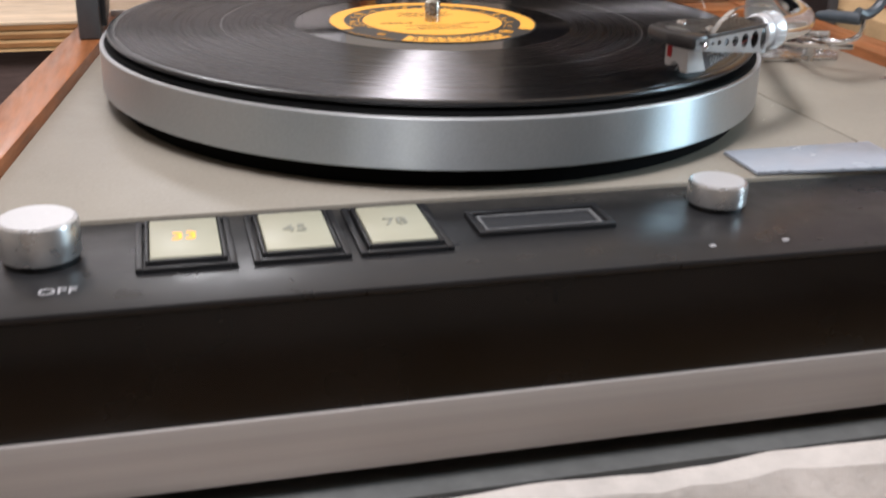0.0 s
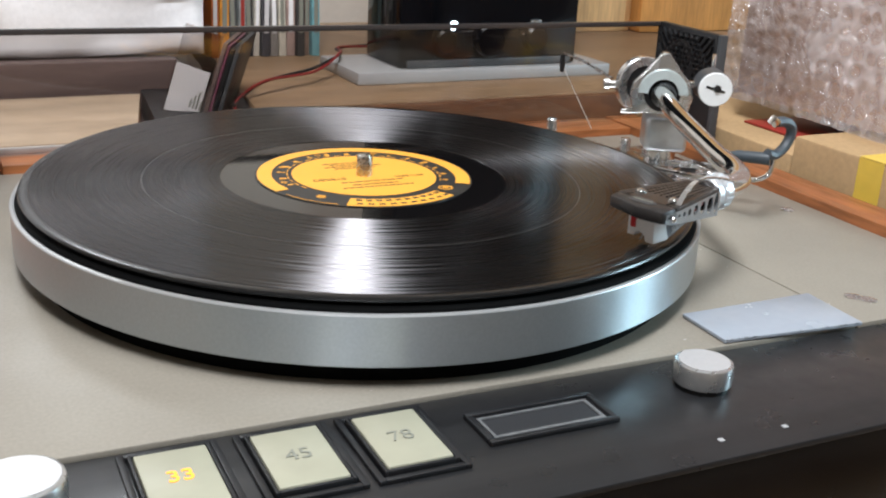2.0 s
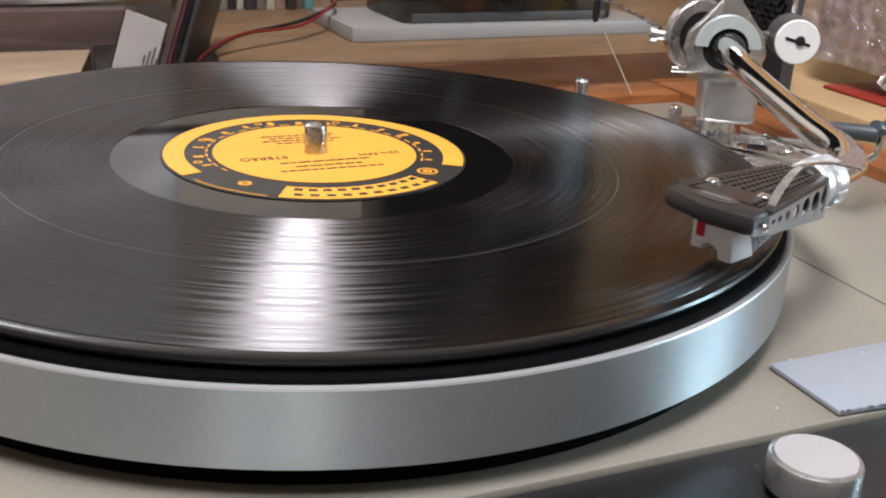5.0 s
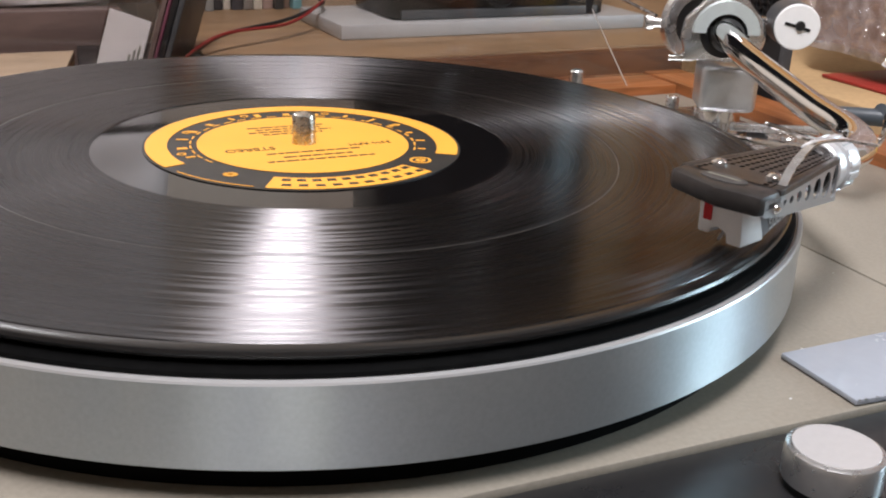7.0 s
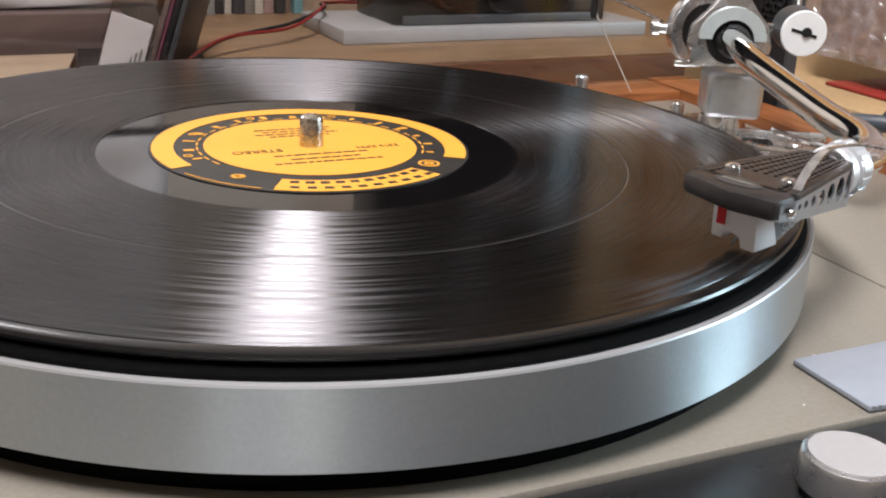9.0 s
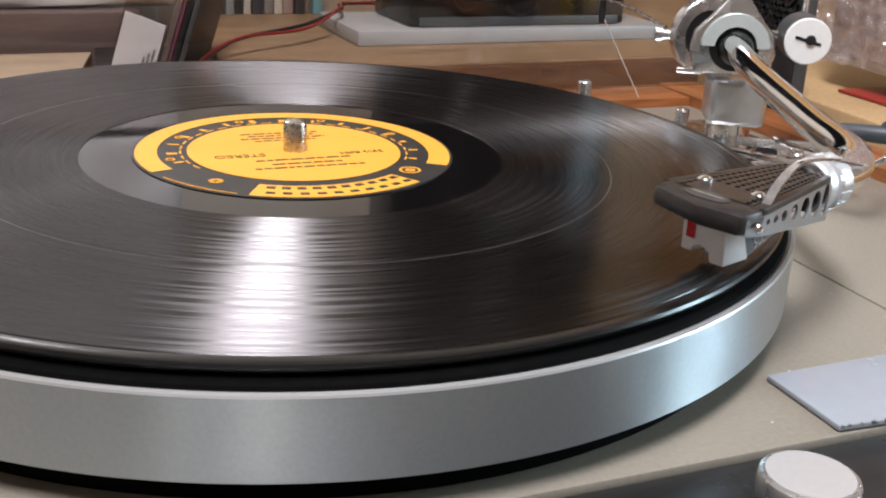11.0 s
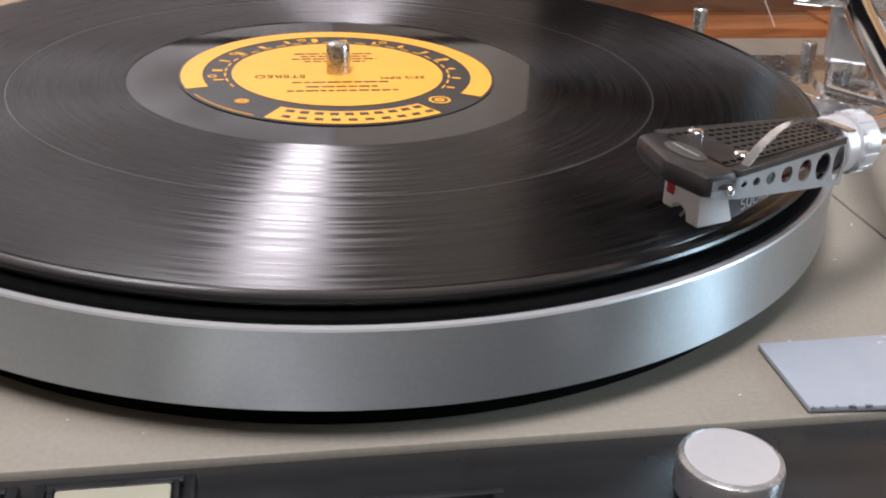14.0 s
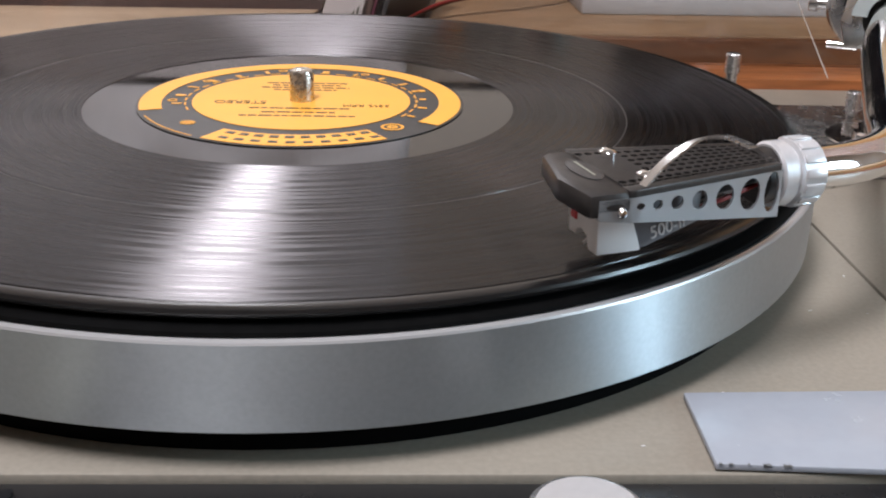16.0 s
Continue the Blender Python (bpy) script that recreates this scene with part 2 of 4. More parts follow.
LEANING = 1.06  # slope of the groove walls
M_groove = groove_material()
M_bead = Mat("vinyl_edge", (0.006, 0.0055, 0.0055), 0.26).mottle(300, 0.8, 1.2).m
# Track gap is black vinyl; its sheen is put into a paler colour.
M_gap_sheen = Mat("vinyl_gap_sheen", (0.055, 0.050, 0.048), 0.38).m
M_vinyl = Mat("vinyl_smooth", (0.004, 0.0035, 0.0035), 0.05, Specular_IOR_Level=0.7).rough(200, 0.035, 0.07).m


def acrylic_material():
    m = bpy.data.materials.new("smoked_acrylic")
    m.use_nodes = True
    t = m.node_tree
    t.nodes.clear()
    out = t.nodes.new("ShaderNodeOutputMaterial")
    mix = t.nodes.new("ShaderNodeMixShader")
    lw = t.nodes.new("ShaderNodeLayerWeight")
    lw.inputs["Blend"].default_value = 0.5
    pw = t.nodes.new("ShaderNodeMath")
    pw.operation = "POWER"
    pw.inputs[1].default_value = 4.0
    fr = t.nodes.new("ShaderNodeMath")
    fr.operation = "MULTIPLY_ADD"
    fr.inputs[1].default_value, fr.inputs[2].default_value = 0.7, 0.045
    t.links.new(lw.outputs["Facing"], pw.inputs[0])
    t.links.new(pw.outputs[0], fr.inputs[0])
    tr = t.nodes.new("ShaderNodeBsdfTransparent")
    tr.inputs["Color"].default_value = (0.84, 0.82, 0.81, 1)
    gl = t.nodes.new("ShaderNodeBsdfGlossy")
    gl.inputs["Roughness"].default_value = 0.03
    t.links.new(fr.outputs[0], mix.inputs[0])
    t.links.new(tr.outputs[0], mix.inputs[1])
    t.links.new(gl.outputs[0], mix.inputs[2])
    t.links.new(mix.outputs[0], out.inputs["Surface"])
    return m


M_acrylic = acrylic_material()
M_acr_edge = Mat("acrylic_cut_edge", (0.045, 0.038, 0.036), 0.25).m


def film_material():
    """Clear bubble film: see-through and milky by turns, with sharp glints."""
    m = bpy.data.materials.new("bubble_film")
    m.use_nodes = True
    t = m.node_tree
    t.nodes.clear()
    out = t.nodes.new("ShaderNodeOutputMaterial")
    c = t.nodes.new("ShaderNodeTexCoord")
    broad = t.nodes.new("ShaderNodeTexNoise")
    broad.inputs["Scale"].default_value, broad.inputs["Detail"].default_value = 14.0, 5.0
    milk = t.nodes.new("ShaderNodeMapRange")
    milk.inputs["From Min"].default_value, milk.inputs["From Max"].default_value = 0.38, 0.62
    milk.inputs["To Min"].default_value, milk.inputs["To Max"].default_value = 0.06, 0.34
    fine = t.nodes.new("ShaderNodeTexNoise")
    fine.inputs["Scale"].default_value, fine.inputs["Detail"].default_value = 130.0, 3.0
    fine.inputs["Distortion"].default_value = 0.8
    b = t.nodes.new("ShaderNodeBump")
    b.inputs["Strength"].default_value, b.inputs["Distance"].default_value = 0.9, 0.006
    tr = t.nodes.new("ShaderNodeBsdfTransparent")
    tr.inputs["Color"].default_value = (0.95, 0.93, 0.92, 1)
    d = t.nodes.new("ShaderNodeBsdfDiffuse")
    d.inputs["Color"].default_value = (0.74, 0.66, 0.65, 1)
    g = t.nodes.new("ShaderNodeBsdfGlossy")
    g.inputs["Roughness"].default_value = 0.10
    g.inputs["Color"].default_value = (1, 1, 1, 1)
    cells = t.nodes.new("ShaderNodeTexVoronoi")
    cells.feature = "F1"
    cells.inputs["Scale"].default_value, cells.inputs["Randomness"].default_value = 88.0, 0.35
    rim = t.nodes.new("ShaderNodeMapRange")
    rim.inputs["From Min"].default_value, rim.inputs["From Max"].default_value = 0.36, 0.58
    rim.inputs["To Min"].default_value, rim.inputs["To Max"].default_value = 0.0, 0.20
    total = t.nodes.new("ShaderNodeMath")
    total.operation = "ADD"
    t.links.new(c.outputs["Object"], cells.inputs["Vector"])
    t.links.new(cells.outputs["Distance"], rim.inputs["Value"])
    t.links.new(rim.outputs["Result"], total.inputs[0])
    t.links.new(milk.outputs["Result"], total.inputs[1])
    body = t.nodes.new("ShaderNodeMixShader")
    gloss = t.nodes.new("ShaderNodeMixShader")
    gloss.inputs[0].default_value = 0.22
    for n in (broad, fine):
        t.links.new(c.outputs["Object"], n.inputs["Vector"])
    t.links.new(broad.outputs["Fac"], milk.inputs["Value"])
    t.links.new(fine.outputs["Fac"], b.inputs["Height"])
    t.links.new(b.outputs["Normal"], g.inputs["Normal"])
    t.links.new(total.outputs[0], body.inputs[0])
    t.links.new(tr.outputs[0], body.inputs[1])
    t.links.new(d.outputs[0], body.inputs[2])
    t.links.new(body.outputs[0], gloss.inputs[1])
    t.links.new(g.outputs[0], gloss.inputs[2])
    t.links.new(gloss.outputs[0], out.inputs["Surface"])
    return m


M_film = film_material()


# ---------------------------------------------------------------- mesh helpers
def shade(me, angle=0.6):
    me.polygons.foreach_set("use_smooth", [True] * len(me.polygons))
    me.set_sharp_from_angle(angle=angle)


def mesh(name, bm, material, smooth=True):
    bmesh.ops.recalc_face_normals(bm, faces=bm.faces)
    me = bpy.data.meshes.new(name)
    bm.to_mesh(me)
    bm.free()
    me.materials.append(material)
    if smooth:
        shade(me)
    return me


def part(name, bm, material, parent, label="", at=None, smooth=True):
    ob = new(name, mesh(name, bm, material, smooth))
    ob.parent = parent
    if at is not None:
        ob.matrix_local = at
    if label:
        ob["label"] = label
    return ob


SPOT = Matrix.Identity(4)  # where the group of things now being built stands


def thing(name, label, category, at=None, group="", kind=""):
    ob = new(name)
    ob.empty_display_size = 0.01
    ob.matrix_world = SPOT @ at if at is not None else SPOT
    return tagged(ob, label, category, group, kind)


def solid(name, bm, material, label, category, at=None, group="", kind="", smooth=True):
    ob = new(name, mesh(name, bm, material, smooth))
    ob.matrix_world = SPOT @ at if at is not None else SPOT
    return tagged(ob, label, category, group, kind)


def box(x0, x1, y0, y1, z0, z1, bevel=0.0, seg=2, bm=None):
    b = bmesh.new()
    bmesh.ops.create_cube(b, size=1)
    for v in b.verts:
        v.co = Vector(((x0 + x1) / 2 + v.co.x * (x1 - x0), (y0 + y1) / 2 + v.co.y * (y1 - y0), (z0 + z1) / 2 + v.co.z * (z1 - z0)))
    if bevel:
        bmesh.ops.bevel(b, geom=b.edges[:], offset=bevel, segments=seg, affect="EDGES", profile=0.5)
    return merge(bm, b) if bm else b


def merge(a, b):
    me = bpy.data.meshes.new("tmp")
    b.to_mesh(me)
    b.free()
    a.from_mesh(me)
    bpy.data.meshes.remove(me)
    return a


def moved(bm, m):
    bmesh.ops.transform(bm, matrix=m, verts=bm.verts[:])
    return bm


def lathe(profile, n=64, bm=None):
    """Turns (radius, z) pairs round the z axis; a closed profile gives a ring."""
    b = bmesh.new()
    rings = []
    for r, z in profile:
        if r < 1e-6:
            rings.append([b.verts.new((0, 0, z))])
        else:
            rings.append([b.verts.new((r * math.cos(2 * math.pi * i / n), r * math.sin(2 * math.pi * i / n), z)) for i in range(n)])
    for a, c in zip(rings, rings[1:]):
        for i in range(n):
            j = (i + 1) % n
            if len(a) == 1 and len(c) == 1:
                continue
            if len(a) == 1:
                b.faces.new((a[0], c[i], c[j]))
            elif len(c) == 1:
                b.faces.new((a[i], a[j], c[0]))
            else:
                b.faces.new((a[i], a[j], c[j], c[i]))
    return merge(bm, b) if bm else b


def rod(p, q, r, n=16, bm=None, bevel=0.0):
    p, q = Vector(p), Vector(q)
    L = (q - p).length
    e = min(bevel, r * 0.6, L * 0.4)
    prof = [(0, 0), (r - e, 0), (r, e), (r, L - e), (r - e, L), (0, L)] if e else [(0, 0), (r, 0), (r, L), (0, L)]
    b = lathe(prof, n)
    moved(b, Matrix.Translation(p) @ (q - p).to_track_quat("Z", "Y").to_matrix().to_4x4())
    return merge(bm, b) if bm else b


def spline(points, per=8):
    """A smooth line through the points."""
    P = [Vector(p) for p in points]
    P = [2 * P[0] - P[1]] + P + [2 * P[-1] - P[-2]]
    out = []
    for i in range(1, len(P) - 2):
        a, b, c, d = P[i - 1:i + 3]
        for k in range(per):
            t = k / per
            out.append(0.5 * ((2 * b) + (c - a) * t + (2 * a - 5 * b + 4 * c - d) * t * t + (3 * b - a - 3 * c + d) * t ** 3))
    return out + [P[-2]]


def tube(points, r, n=12, bm=None):
    """A round bar along the points; r may be one radius or one for each point."""
    b = bmesh.new()
    P = [Vector(p) for p in points]
    R = r if isinstance(r, (list, tuple)) else [r] * len(P)
    up = Vector((0, 0, 1))
    rings, last = [], None
    for i, p in enumerate(P):
        d = (P[min(i + 1, len(P) - 1)] - P[max(i - 1, 0)]).normalized()
        if last is None:
            u = d.cross(up if abs(d.z) < 0.95 else Vector((1, 0, 0))).normalized()
        else:
            u = (last - d * last.dot(d)).normalized()
        last = u
        v = d.cross(u)
        rings.append([b.verts.new(p + R[i] * (math.cos(2 * math.pi * k / n) * u + math.sin(2 * math.pi * k / n) * v)) for k in range(n)])
    for a, c in zip(rings, rings[1:]):
        for k in range(n):
            b.faces.new((a[k], a[(k + 1) % n], c[(k + 1) % n], c[k]))
    b.faces.new(rings[0][::-1])
    b.faces.new(rings[-1])
    return merge(bm, b) if bm else b


def prism(outline, z0, z1, bevel=0.0, bm=None):
    """A plate of the (x, y) outline between two heights."""
    b = bmesh.new()
    f = b.faces.new([b.verts.new((x, y, z0)) for x, y in outline])
    up = bmesh.ops.extrude_face_region(b, geom=[f])
    for v in up["geom"]:
        if isinstance(v, bmesh.types.BMVert):
            v.co.z = z1
    bmesh.ops.recalc_face_normals(b, faces=b.faces)
    if bevel:
        bmesh.ops.bevel(b, geom=b.edges[:], offset=bevel, segments=2, affect="EDGES", profile=0.5)
    return merge(bm, b) if bm else b


def ring_sector(r0, r1, a0, a1, z, thick=0.0002, n=40, bm=None):
    """A thin flat arc, angles in degrees."""
    b = bmesh.new()
    rows = []
    for i in range(n + 1):
        a = radians(a0 + (a1 - a0) * i / n)
        rows.append([b.verts.new((r * math.cos(a), r * math.sin(a), h)) for r, h in ((r0, z), (r0, z + thick), (r1, z + thick), (r1, z))])
    for p, q in zip(rows, rows[1:]):
        for k in range(4):
            b.faces.new((p[k], p[(k + 1) % 4], q[(k + 1) % 4], q[k]))
    b.faces.new(rows[0]), b.faces.new(rows[-1][::-1])
    return merge(bm, b) if bm else b


def lettering(text, size, thick=0.0001):
    """A text as a mesh, centred at the origin in the xy plane."""
    cu = bpy.data.curves.new("lettering", "FONT")
    cu.body, cu.size, cu.extrude, cu.align_x, cu.align_y = text, size, thick, "CENTER", "CENTER"
    ob = bpy.data.objects.new("lettering", cu)
    scene.collection.objects.link(ob)
    deps = bpy.context.evaluated_depsgraph_get()
    me = bpy.data.meshes.new_from_object(ob.evaluated_get(deps))
    b = bmesh.new()
    b.from_mesh(me)
    bpy.data.objects.remove(ob)
    bpy.data.curves.remove(cu)
    bpy.data.meshes.remove(me)
    return b

# ---------------------------------------------------------------- the room
floor = solid("floor", box(-2.0, 2.2, -2.4, 0.92, -0.90, -0.86), M_floor, "brown wooden floor of the room", "floor", kind="structure", smooth=False)
solid("ceiling", box(-2.0, 2.2, -2.4, 0.92, 1.60, 1.64), M_ceil, "pale painted ceiling", "ceiling", kind="structure", smooth=False)
solid("wall_north", box(-2.0, 2.2, 0.86, 0.92, -0.86, 1.60), M_wall, "plain beige painted wall behind the shelf", "wall", kind="structure", smooth=False)
solid("wall_south", box(-2.0, 2.2, -2.4, -2.34, -0.86, 1.60), M_wall, "plain beige painted wall", "wall", kind="structure", smooth=False)
solid("wall_west", box(-2.0, -1.94, -2.34, 0.86, -0.86, 1.60), M_wall, "plain beige painted wall", "wall", kind="structure", smooth=False)
solid("wall_east", box(2.14, 2.2, -2.34, 0.86, -0.86, 1.60), M_wall, "plain beige painted wall", "wall", kind="structure", smooth=False)

# the stand under the turntable
stand = thing("stone_slab", "thick pale stone slab with a rough broken front edge under the turntable", "slab")
part("slab_top", box(-0.42, 0.62, -0.2295, 0.225, -0.078, -0.072), M_slate, stand, "smooth dark grey top")
bm = bmesh.new()
N = 90
rows = []
for i in range(N + 1):
    x = -0.42 + 1.04 * i / N
    row = []
    for y, z, wob in ((-0.230, -0.0785, 0.0), (-0.2310, -0.0725, 0.002), (-0.242, -0.0735, 0.005), (-0.248, -0.088, 0.006), (-0.246, -0.108, 0.004), (-0.236, -0.120, 0.0)):
        k = noise.noise((x * 22, y * 60, z * 40)) + 0.5 * noise.noise((x * 70, y * 90, z * 80))
        row.append(bm.verts.new((x, y - wob * k, z + wob * 0.6 * noise.noise((x * 30, 3, z * 50)))))
    row.append(bm.verts.new((x, 0.225, -0.120)))
    row.append(bm.verts.new((x, 0.225, -0.0785)))
    rows.append(row)
for a, b in zip(rows, rows[1:]):
    for k in range(len(a)):
        bm.faces.new((a[k], a[(k + 1) % len(a)], b[(k + 1) % len(a)], b[k]))
bm.faces.new(rows[0]), bm.faces.new(rows[-1][::-1])
part("slab_body", bm, M_marble, stand, "rough pale stone edge")
rack = thing("low_cabinet", "dark brown wooden cabinet carrying the stone slab", "cabinet")
part("cabinet_body", box(-0.44, 0.64, -0.228, 0.22, -0.86, -0.1205, 0.004), M_brown, rack)

# ---------------------------------------------------------------- turntable
tt = thing("turntable", "vintage record player with beige deck, black control strip and teak plinth", "turntable")
X0, X1, Y0, Y1 = -0.176, 0.264, -0.1541, 0.161
LX0, LX1 = -0.1950, -0.1520  # the left edge at the front and at the rear
part("deck_plate", prism([(LX0, Y0), (0.1604, Y0), (0.1604, Y1), (LX1, Y1)], -0.004, 0.0, 0.0006), M_deck, tt, "beige painted metal deck plate")
part("arm_board", box(0.1612, X1, Y0, Y1, -0.004, 0.0, 0.0006), M_deck, tt, "beige painted arm board")
part("chassis", prism([(LX0 - 0.01, -0.218), (X1, -0.218), (X1, Y1), (LX1, Y1)], -0.058, -0.0045), M_black, tt)
part("control_panel", box(LX0 - 0.026, X1 + 0.03, -0.2222, Y0 - 0.0006, -0.0040, -0.0015, 0.0006), M_panel, tt, "dark anodised control strip")
part("front_panel", box(LX0 - 0.026, X1 + 0.03, -0.2217, -0.2182, -0.0418, -0.0041, 0.0002), M_face, tt, "glossy black front panel")
part("front_trim", box(LX0 - 0.026, X1 + 0.03, -0.2229, -0.2182, -0.0640, -0.0419, 0.0006), M_strip, tt, "brushed aluminium trim strip")
RT = 0.0055
part("plinth_rail", prism([(LX0 - 0.0205, Y0 - 0.0002), (LX0 - 0.0005, Y0 - 0.0002), (LX1 + 0.0045, 0.1950), (LX1 - 0.0155, 0.1950)], -0.063, RT, 0.0008), M_plinth, tt, "teak side rail")
part("plinth_rail", box(X1 + 0.0005, X1 + 0.026, Y0 - 0.0002, 0.1950, -0.063, RT, 0.0008), M_plinth, tt, "teak side rail")
part("plinth_rail", box(LX1 + 0.0055, X1, 0.1615, 0.1950, -0.063, RT - 0.001, 0.0008), M_plinth_x, tt, "teak rear rail")
for fx in (-0.14, 0.22):
    for fy in (-0.18, 0.14):
        part("foot", lathe([(0, -0.0722), (0.016, -0.0722), (0.018, -0.070), (0.018, -0.0585), (0, -0.0585)], 24), M_rubber, tt, at=pose(fx, fy, 0))


def knob(cx, cy, r=0.0113, h=0.0155):
    k = part("knob", lathe([(0, h), (r - 0.0012, h), (r - 0.0003, h - 0.0004), (r, h - 0.0014), (r, 0.0022), (r - 0.0008, 0.0016), (0, 0.0016)], 64), M_knob, tt, "turned aluminium knob", pose(cx, cy, -0.0015))
    part("knob_top", lathe([(0, h + 0.0002), (r - 0.0014, h + 0.0002), (r - 0.0013, h - 0.0002), (0, h - 0.0002)], 64), M_knobtop, k, "bright satin top")
    part("knob_skirt", lathe([(0, 0.0016), (r - 0.001, 0.0016), (r - 0.001, 0.0), (0, 0.0)], 48), M_black, k)
    return k


knob(0.0626, -0.1765, 0.0106, 0.0098)
knob(-0.1680, -0.1815, 0.0122, 0.0137)


def button(cx, text, lit):
    """A square push button with a lens in a stepped black bezel."""
    w, y0, y1 = 0.0108, -0.1950, -0.1632
    b = part("push_button", box(cx - w, cx + w, y0, y1, -0.0013, 0.0018, 0.0006), M_ivory, tt, "lit ivory button" if lit else "ivory button")
    for k, (g, h, t) in enumerate(((0.0003, 0.0014, 0.0012), (0.0022, 0.0002, 0.0022))):
        for x0, x1, ya, yb in ((cx - w - g - t, cx - w - g, y0 - g - t, y1 + g + t), (cx + w + g, cx + w + g + t, y0 - g - t, y1 + g + t),
                               (cx - w - g, cx + w + g, y0 - g - t, y0 - g), (cx - w - g, cx + w + g, y1 + g, y1 + g + t)):
            part("bezel_bar", box(x0, x1, ya, yb, -0.0014, h, 0.0003), M_black, b)
    part("number", lettering(text, 0.0085), M_amber if lit else M_print, b, "glowing amber digits" if lit else "grey digits", pose(cx, -0.1790, 0.0020))


button(-0.1250, "33", True)
button(-0.0898, "45", False)
button(-0.0565, "78", False)
win = part("strobe_window", box(-0.0280, 0.0160, -0.1880, -0.1723, -0.0014, -0.0008), M_window, tt, "dark tinted strobe window")
for x0, x1, ya, yb in ((-0.0303, 0.0183, -0.1723, -0.1698), (-0.0303, 0.0183, -0.1903, -0.1880), (-0.0303, -0.0280, -0.1880, -0.1723), (0.0160, 0.0183, -0.1880, -0.1723)):
    part("window_frame", box(x0, x1, ya, yb, -0.0014, 0.0004, 0.0004), M_black, win)
for x0, x1, ya, yb in ((-0.0270, 0.0150, -0.1744, -0.1734), (-0.0270, 0.0150, -0.1870, -0.1856), (0.0137, 0.0150, -0.1856, -0.1744), (-0.0270, -0.0260, -0.1856, -0.1744)):
    part("window_line", box(x0, x1, ya, yb, -0.0008, -0.0004), M_grey2, win)
part("off_mark", lettering("OFF", 0.0064), M_print2, tt, "white printed word", pose(-0.1618, -0.2076, -0.0012))
for mx in (0.0430, 0.0699):
    part("scale_mark", box(mx - 0.0010, mx + 0.0010, -0.2131, -0.2113, -0.0014, -0.0011), M_print2, tt, "white printed mark")
for sx, sy in ((0.2465, -0.0165), (0.1820, -0.1304), (0.1858, -0.1353)):
    part("deck_screw", lathe([(0, 0.0007), (0.0022, 0.0006), (0.0038, 0.0002), (0.0038, -0.0003), (0, -0.0003)], 20), M_steel, tt, "steel countersunk screw", pose(sx, sy, 0.0003))

bm = bmesh.new()
random.seed(77)
for k in range(70):
    a, r = math.radians(random.uniform(-120, 10)), random.uniform(0.153, 0.215)
    x, y = r * math.cos(a), r * math.sin(a)
    if Y0 + 0.002 < y < Y1 and X0 < x < 0.166:
        w = random.uniform(0.00015, 0.0005)
        q = random.uniform(0, 3.1)
        merge(bm, moved(box(-w * random.uniform(1, 4), w, -w * 0.5, w * 0.5, 0, 0.00012), pose(x, y, 0.00005, 0, 0, math.degrees(q))))
part("dust", bm, M_mark, tt, "scattered pale dust specks")["kind"] = "stuff"
# platter
pl = part("platter", lathe([(0.1490, 0.0086), (0.1534, 0.0086), (0.1540, 0.0091), (0.1540, 0.0275)], 256), M_plat, tt, "turned aluminium platter")
part("platter_lip", lathe([(0.1540, 0.0275), (0.1537, 0.0280), (0.1527, 0.0283), (0.1524, 0.0280), (0.1450, 0.0276)], 256), M_rim, pl, "bright chamfered lip")
part("platter_underside", lathe([(0.1490, 0.0086), (0.10, 0.0096), (0.0, 0.0096)], 96), M_black, pl)
# Added black ring: blocks light and paints the shade band under the platter.
part("platter_shade_ring", lathe([(0.1462, 0.0090), (0.1462, 0.0004), (0.1440, 0.0004), (0.1440, 0.0090)], 128), M_rubber, pl, "black ring added for the shade under the platter")
part("platter_bearing", lathe([(0, 0.0096), (0.05, 0.0096), (0.05, 0.0002), (0, 0.0002)], 48), M_black, pl)
part("platter_mat", lathe([(0.0, 0.0277), (0.1515, 0.0279), (0.1521, 0.0282), (0.1517, 0.0290), (0.1496, 0.0298), (0.1486, 0.0302), (0.0, 0.0302)], 160), M_rubber, pl, "black rubber mat")
part("spindle", lathe([(0.0037, 0.0309), (0.0037, 0.0418), (0.0034, 0.0427), (0.0026, 0.0432), (0.0, 0.0433)], 32), M_spin, pl, "polished steel spindle")

# ---------------------------------------------------------------- record
ZR = 0.0331
rec = thing("vinyl_record", "glossy black record with yellow and black label on the platter", "record")
part("disc", lathe([(0.0038, 0.0303), (0.1480, 0.0303), (0.1480, ZR - 0.0001), (0.0038, ZR - 0.0001)], 256), M_vinyl, rec, "smooth black vinyl run-out")
part("edge_bead", lathe([(0.1469, ZR - 0.0002), (0.1471, ZR), (0.1492, ZR + 0.0002), (0.1502, ZR - 0.0002), (0.1506, 0.0322), (0.1502, 0.0312), (0.1490, 0.0305), (0.1481, 0.0303)], 256), M_bead, rec, "rounded black vinyl edge")
GR = ((0.0655, 0.0995), (0.1001, 0.1468))
for r0, r1 in GR:
    part("groove_band", lathe([(r0, ZR - 0.0001), (r0 + 0.0001, ZR + 0.0001), (r1 - 0.0001, ZR + 0.0001), (r1, ZR - 0.0001)], 256), M_groove, rec, "finely grooved black band")
part("track_gap", lathe([(0.0996, ZR - 0.0001), (0.09965, ZR + 0.00005), (0.09995, ZR + 0.00005), (0.1000, ZR - 0.0001)], 256), M_gap_sheen, rec, "thin gap between two tracks, sheen put into its pale colour")
